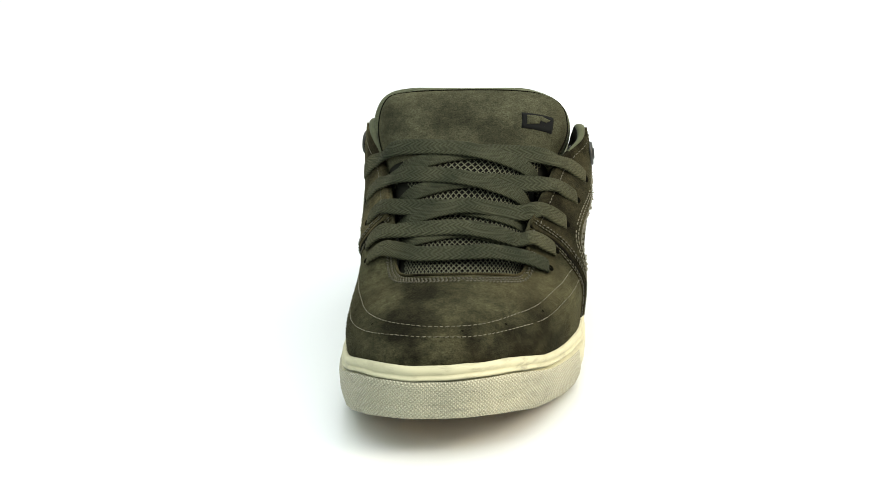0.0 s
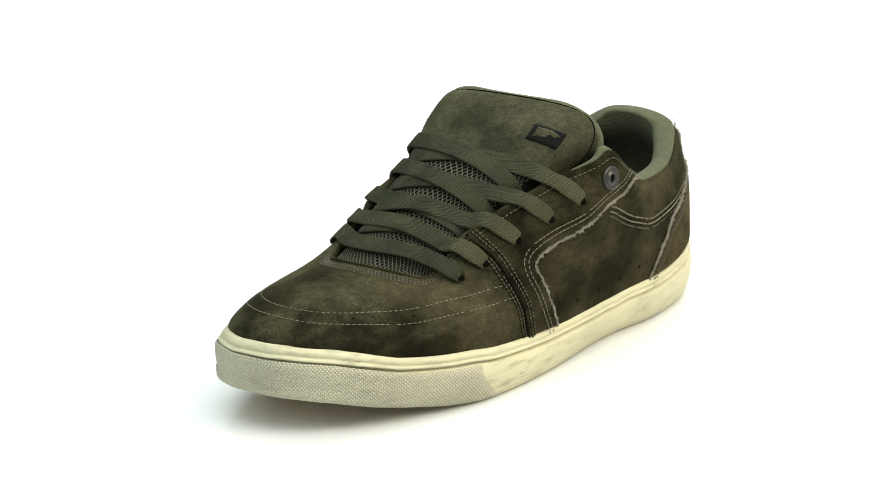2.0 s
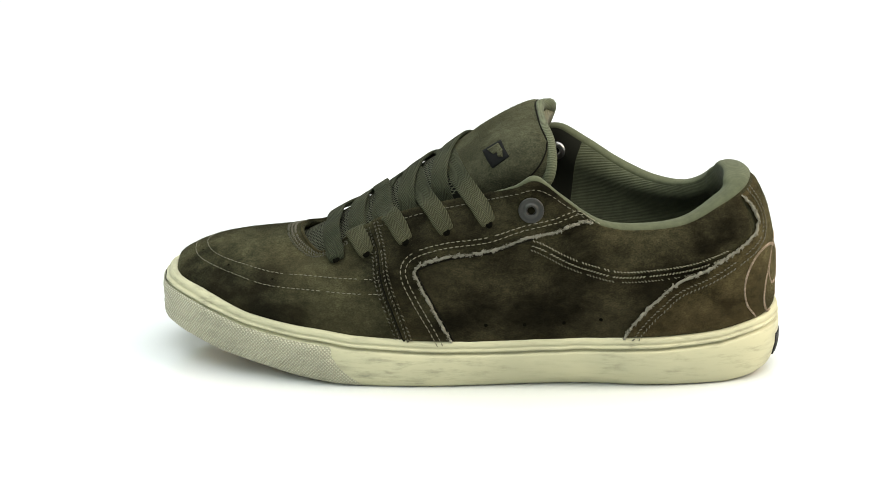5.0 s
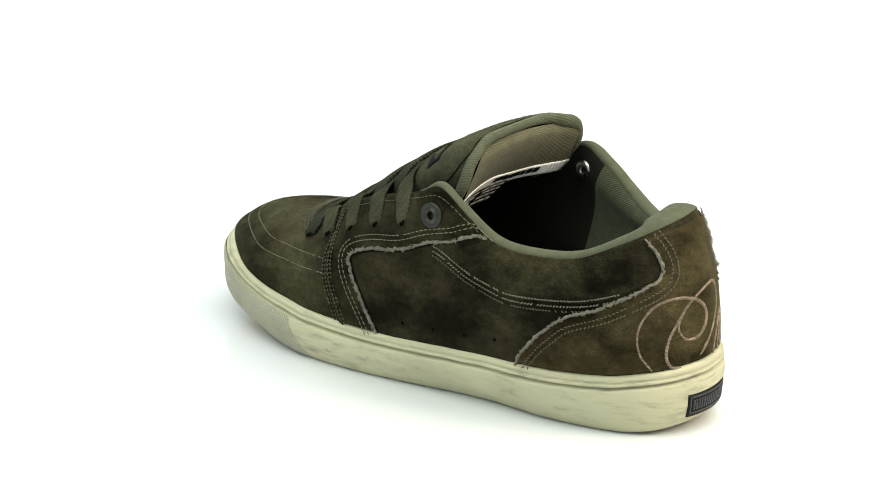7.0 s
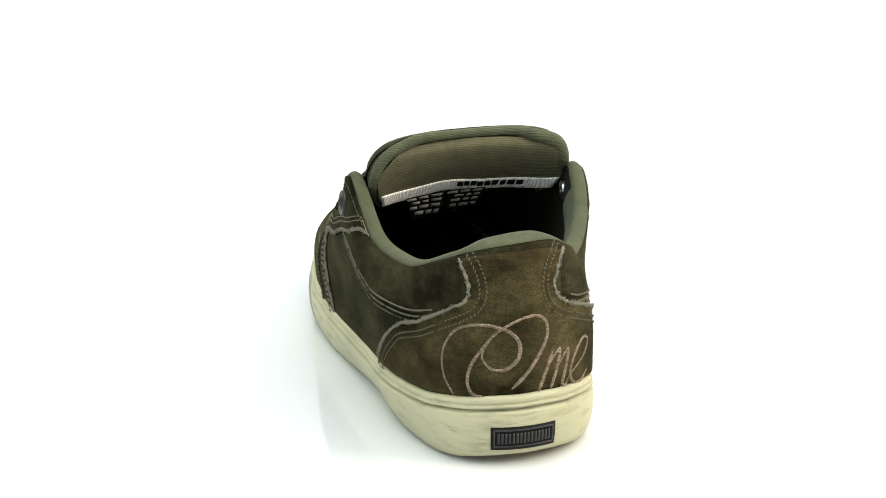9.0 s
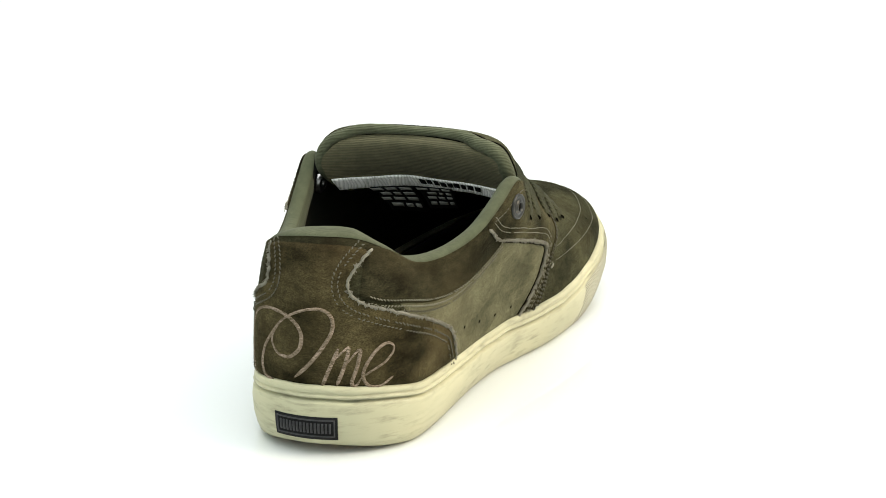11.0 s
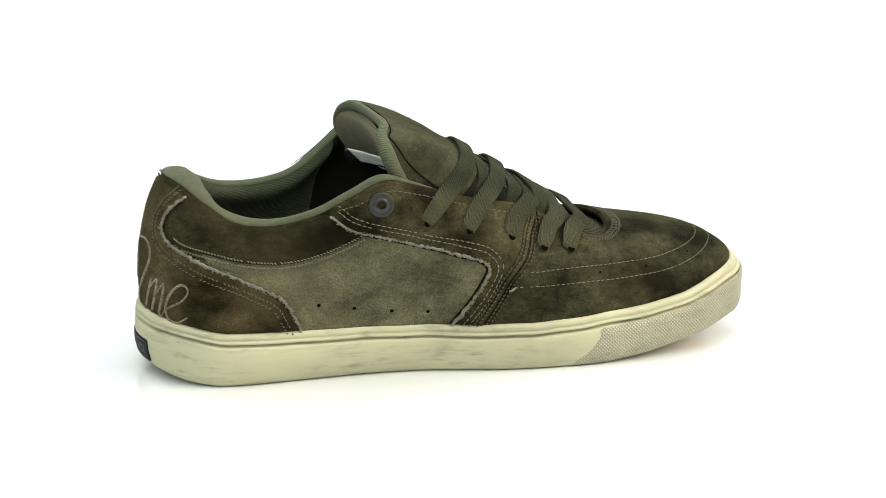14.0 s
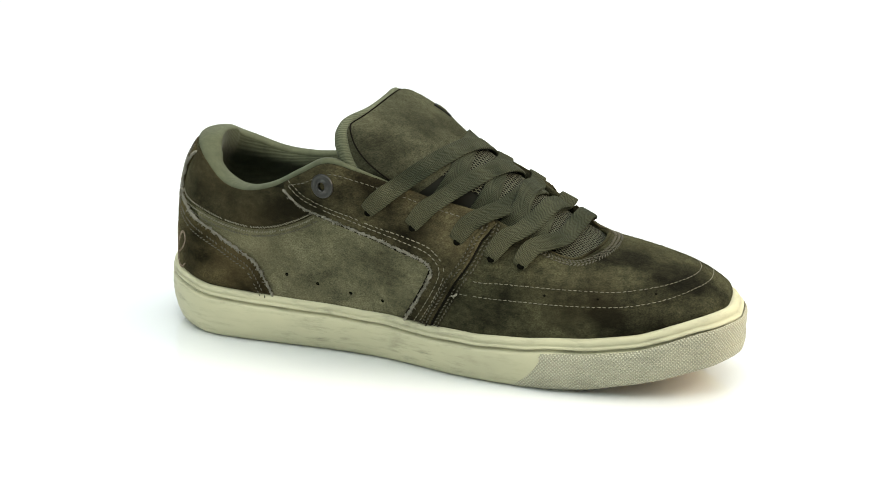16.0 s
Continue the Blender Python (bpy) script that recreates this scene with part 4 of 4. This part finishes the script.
def make_heel_label():
    i0, i1 = ring_index(.0400, .155), ring_index(.0108, .157)

    def strip(f0, f1, z0, z1, lift, n, m):
        rows = []
        for k in range(-1, n + 1):
            row = []
            for j in range(-1, m + 1):
                f = f0 + (f1 - f0) * min(max(k / (n - 1), 0), 1)
                z = z0 + (z1 - z0) * min(max(j / (m - 1), 0), 1)
                s = i0 + (i1 - i0) * f
                a = int(s)
                p = RING[a % 360] * (1 - s + a) + RING[(a + 1) % 360] * (s - a)
                nn = RING_N[a % 360] * (1 - s + a) + RING_N[(a + 1) % 360] * (s - a)
                edge = k in (-1, n) or j in (-1, m)
                q = p + nn * (-.003 if edge else lift - .0008 - float(np.interp(z, (.004, .009, .013, .019), (.0022, .0010, .0003, 0))))
                row.append((q[0], q[1], z))
            rows.append(row)
        return rows

    lab = part("heel_label", grid_mesh("heel_label", strip(0, 1, .0080, .0190, .0009, 24, 6)), BLACK, shoe, "black moulded rubber heel label")
    for f0, f1, z0, z1 in ((.04, .96, .0094, .0100), (.04, .96, .0172, .0178), (.04, .06, .0100, .0172), (.94, .96, .0100, .0172)):
        part("label_border", grid_mesh("label_border", strip(f0, f1, z0, z1, .0013, 12 if f1 - f0 > .5 else 3, 3)), LABEL_GREY, lab)
    for k in range(15):
        f = .10 + .055 * k
        part("label_bar", grid_mesh("label_bar", strip(f, f + .030, .0112, .0160, .0014, 3, 3)), LABEL_GREY, lab)


LABEL_GREY = material("worn_black_rubber", (0.009, 0.0095, 0.0105), 0.55)
make_heel_label()

# flowing script stitched on the heel: "One"
SCRIPT_O = [(15.41, .05), (15.08, .154), (15.10, .289), (15.50, .415), (16.05, .472), (16.60, .462), (16.92, .395), (16.93, .290), (16.70, .216), (16.42, .221), (16.27, .300),
            (16.45, .410), (16.82, .486), (17.2, .515), (17.45, .490), (17.52, .414), (17.37, .307), (17.10, .181), (16.80, .083)]
SCRIPT_TAIL = [(16.45, .410), (16.20, .31), (15.98, .21), (15.90, .12), (16.02, .055), (16.3, .035)]
SCRIPT_N = [[(17.62, .290), (17.48, .17), (17.32, .03)], [(17.50, .20), (17.72, .275), (17.80, .285), (17.72, .17), (17.58, .04)],
            [(17.74, .18), (17.92, .255), (18.02, .275), (17.96, .17), (17.86, .07), (17.92, .04), (18.05, .10)]]
SCRIPT_E = [(18.05, .10), (18.30, .150), (18.55, .20), (18.74, .270), (18.70, .315), (18.50, .310), (18.25, .235), (18.08, .125), (18.18, .050), (18.45, .045), (18.75, .105)]


def script_ink():
    """Pale flock worn thin, so that the suede shows between its fibres."""
    m = material("pale_worn_flock", (0.23, 0.18, 0.135), 0.9, Specular_IOR_Level=0.05)
    streak = noise_tex(m, coords(m, (0.7, 0.7, 2.2)), 900, 4, 0.7)
    patch = noise_tex(m, coords(m), 180, 4, 0.6)
    f = mix(m, ramp(m, streak, [(0.38, (0, 0, 0)), (0.66, (1, 1, 1))]), ramp(m, patch, [(0.30, (0.35, 0.35, 0.35)), (0.60, (1, 1, 1))]), 1.0, "MULTIPLY")
    c = mix(m, (0.070, 0.056, 0.032), (0.36, 0.28, 0.215), 0.0)
    m.node_tree.links.new(f.outputs[2], c.inputs[0])
    mixout(m, c, bsdf(m), "Base Color")
    bump(m, streak, "Fac", 0.6, 0.0005)
    return m


SCRIPT = script_ink()


def make_script():
    """Brush strokes, thin where they rise and broad where they fall."""
    for curve, thin, broad in [(SCRIPT_O, .0010, .0018), (SCRIPT_TAIL, .0009, .0015), (SCRIPT_E, .0009, .0016)] + [(c, .0008, .0018) for c in SCRIPT_N]:
        path, ln = uv_path(curve, max(24, int(9 * len(curve))))
        n = len(path)
        rise = np.gradient(path[:, 1]) / (np.abs(np.gradient(path[:, 1])) + .12 * np.abs(np.gradient(path[:, 0])) + 1e-6)
        for _ in range(6):
            rise[1:-1] = rise[1:-1] * .5 + (rise[:-2] + rise[2:]) * .25
        half = [(thin + (broad - thin) * max(0.0, min(1.0, .5 - .5 * r))) * .5 * min(1.0, .35 + min(i, n - 1 - i) / 5) for i, r in enumerate(rise)]
        sides = {k: uv_shift(path, k * .001) for k in (-1, 1)}
        rows = []
        for i in range(n):
            row = []
            for f, lift in ((-1.05, .0012), (-.9, .0016), (-.45, .0017), (0, .0018), (.45, .0017), (.9, .0016), (1.05, .0012)):
                d = (sides[1][i] - sides[-1][i]) / .002 * half[i] * f
                row.append(on_wall(path[i][0] + d[0], min(max(path[i][1] + d[1], 0), 1), lift))
            rows.append(row)
        part("script", grid_mesh("script", rows), SCRIPT, UPPER, "pale script reading One")


make_script()


def nap(owner, per_mm2, seed):
    """The raised fibres of a suede panel: slivers that lean along the brushed direction."""
    me = owner.data
    rng = np.random.default_rng(seed)
    co = np.array([v.co for v in me.vertices])
    quads = np.array([tuple(p.vertices) for p in me.polygons if len(p.vertices) == 4])
    a, b, c, d = (co[quads[:, k]] for k in range(4))
    nor = np.cross(c - a, d - b)
    size = np.linalg.norm(nor, axis=1) * .5
    nor /= np.linalg.norm(nor, axis=1)[:, None] + 1e-12
    mid = (a + b + c + d) / 4
    nor *= np.sign(np.sum(nor * (mid - np.stack([mid[:, 0] * 0 + .012, mid[:, 1] * .85, mid[:, 2] * 0 + .035], 1)), axis=1))[:, None]
    count = int(size.sum() * 1e6 * per_mm2)
    pick = rng.choice(len(quads), count, p=size / size.sum())
    f, g = rng.random((2, count, 1))
    root = (a[pick] * (1 - f) + b[pick] * f) * (1 - g) + (d[pick] * (1 - f) + c[pick] * f) * g
    n = nor[pick]
    sweep = np.stack([np.sin(root[:, 0] * 90 + root[:, 2] * 60), np.sin(root[:, 1] * 75 + 2) + .5, np.sin(root[:, 1] * 55 + root[:, 2] * 80) - .4], 1) * .6
    way = sweep + rng.normal(0, .6, (count, 3))
    way -= n * np.sum(way * n, axis=1)[:, None]
    way = way / (np.linalg.norm(way, axis=1)[:, None] + 1e-9) + n * rng.uniform(.15, .9, (count, 1))
    way /= np.linalg.norm(way, axis=1)[:, None]
    side = np.cross(way, n)
    side /= np.linalg.norm(side, axis=1)[:, None] + 1e-9
    long = rng.uniform(.0004, .0011, (count, 1))
    wide = rng.uniform(.00005, .00010, (count, 1))
    verts = np.stack([root - side * wide - n * .0001, root + side * wide - n * .0001, root + way * long], 1).reshape(-1, 3)
    fibres = bpy.data.meshes.new("nap")
    fibres.from_pydata(verts.tolist(), [], np.arange(count * 3).reshape(-1, 3).tolist())
    part("nap", fibres, me.materials[0], owner, "short raised suede fibres", kind="stuff")


for seed, panel_part in enumerate([o for o in shoe.children if o.name.split(".")[0] in ("upper", "quarter", "ankle_panel", "heel_counter", "eyestay", "tongue")]):
    nap(panel_part, {"heel_counter": 2.6, "tongue": 1.4, "quarter": 1.2}.get(panel_part.name.split(".")[0], 1.8), seed)


def motions():
    rows = []
    for k in range(33):
        t = 0.5 * k
        rows.append((t, pose(0, 0, 0, 0, 0, 0.514 - 17.871 * t)))
    walk(shoe, rows)


motions()
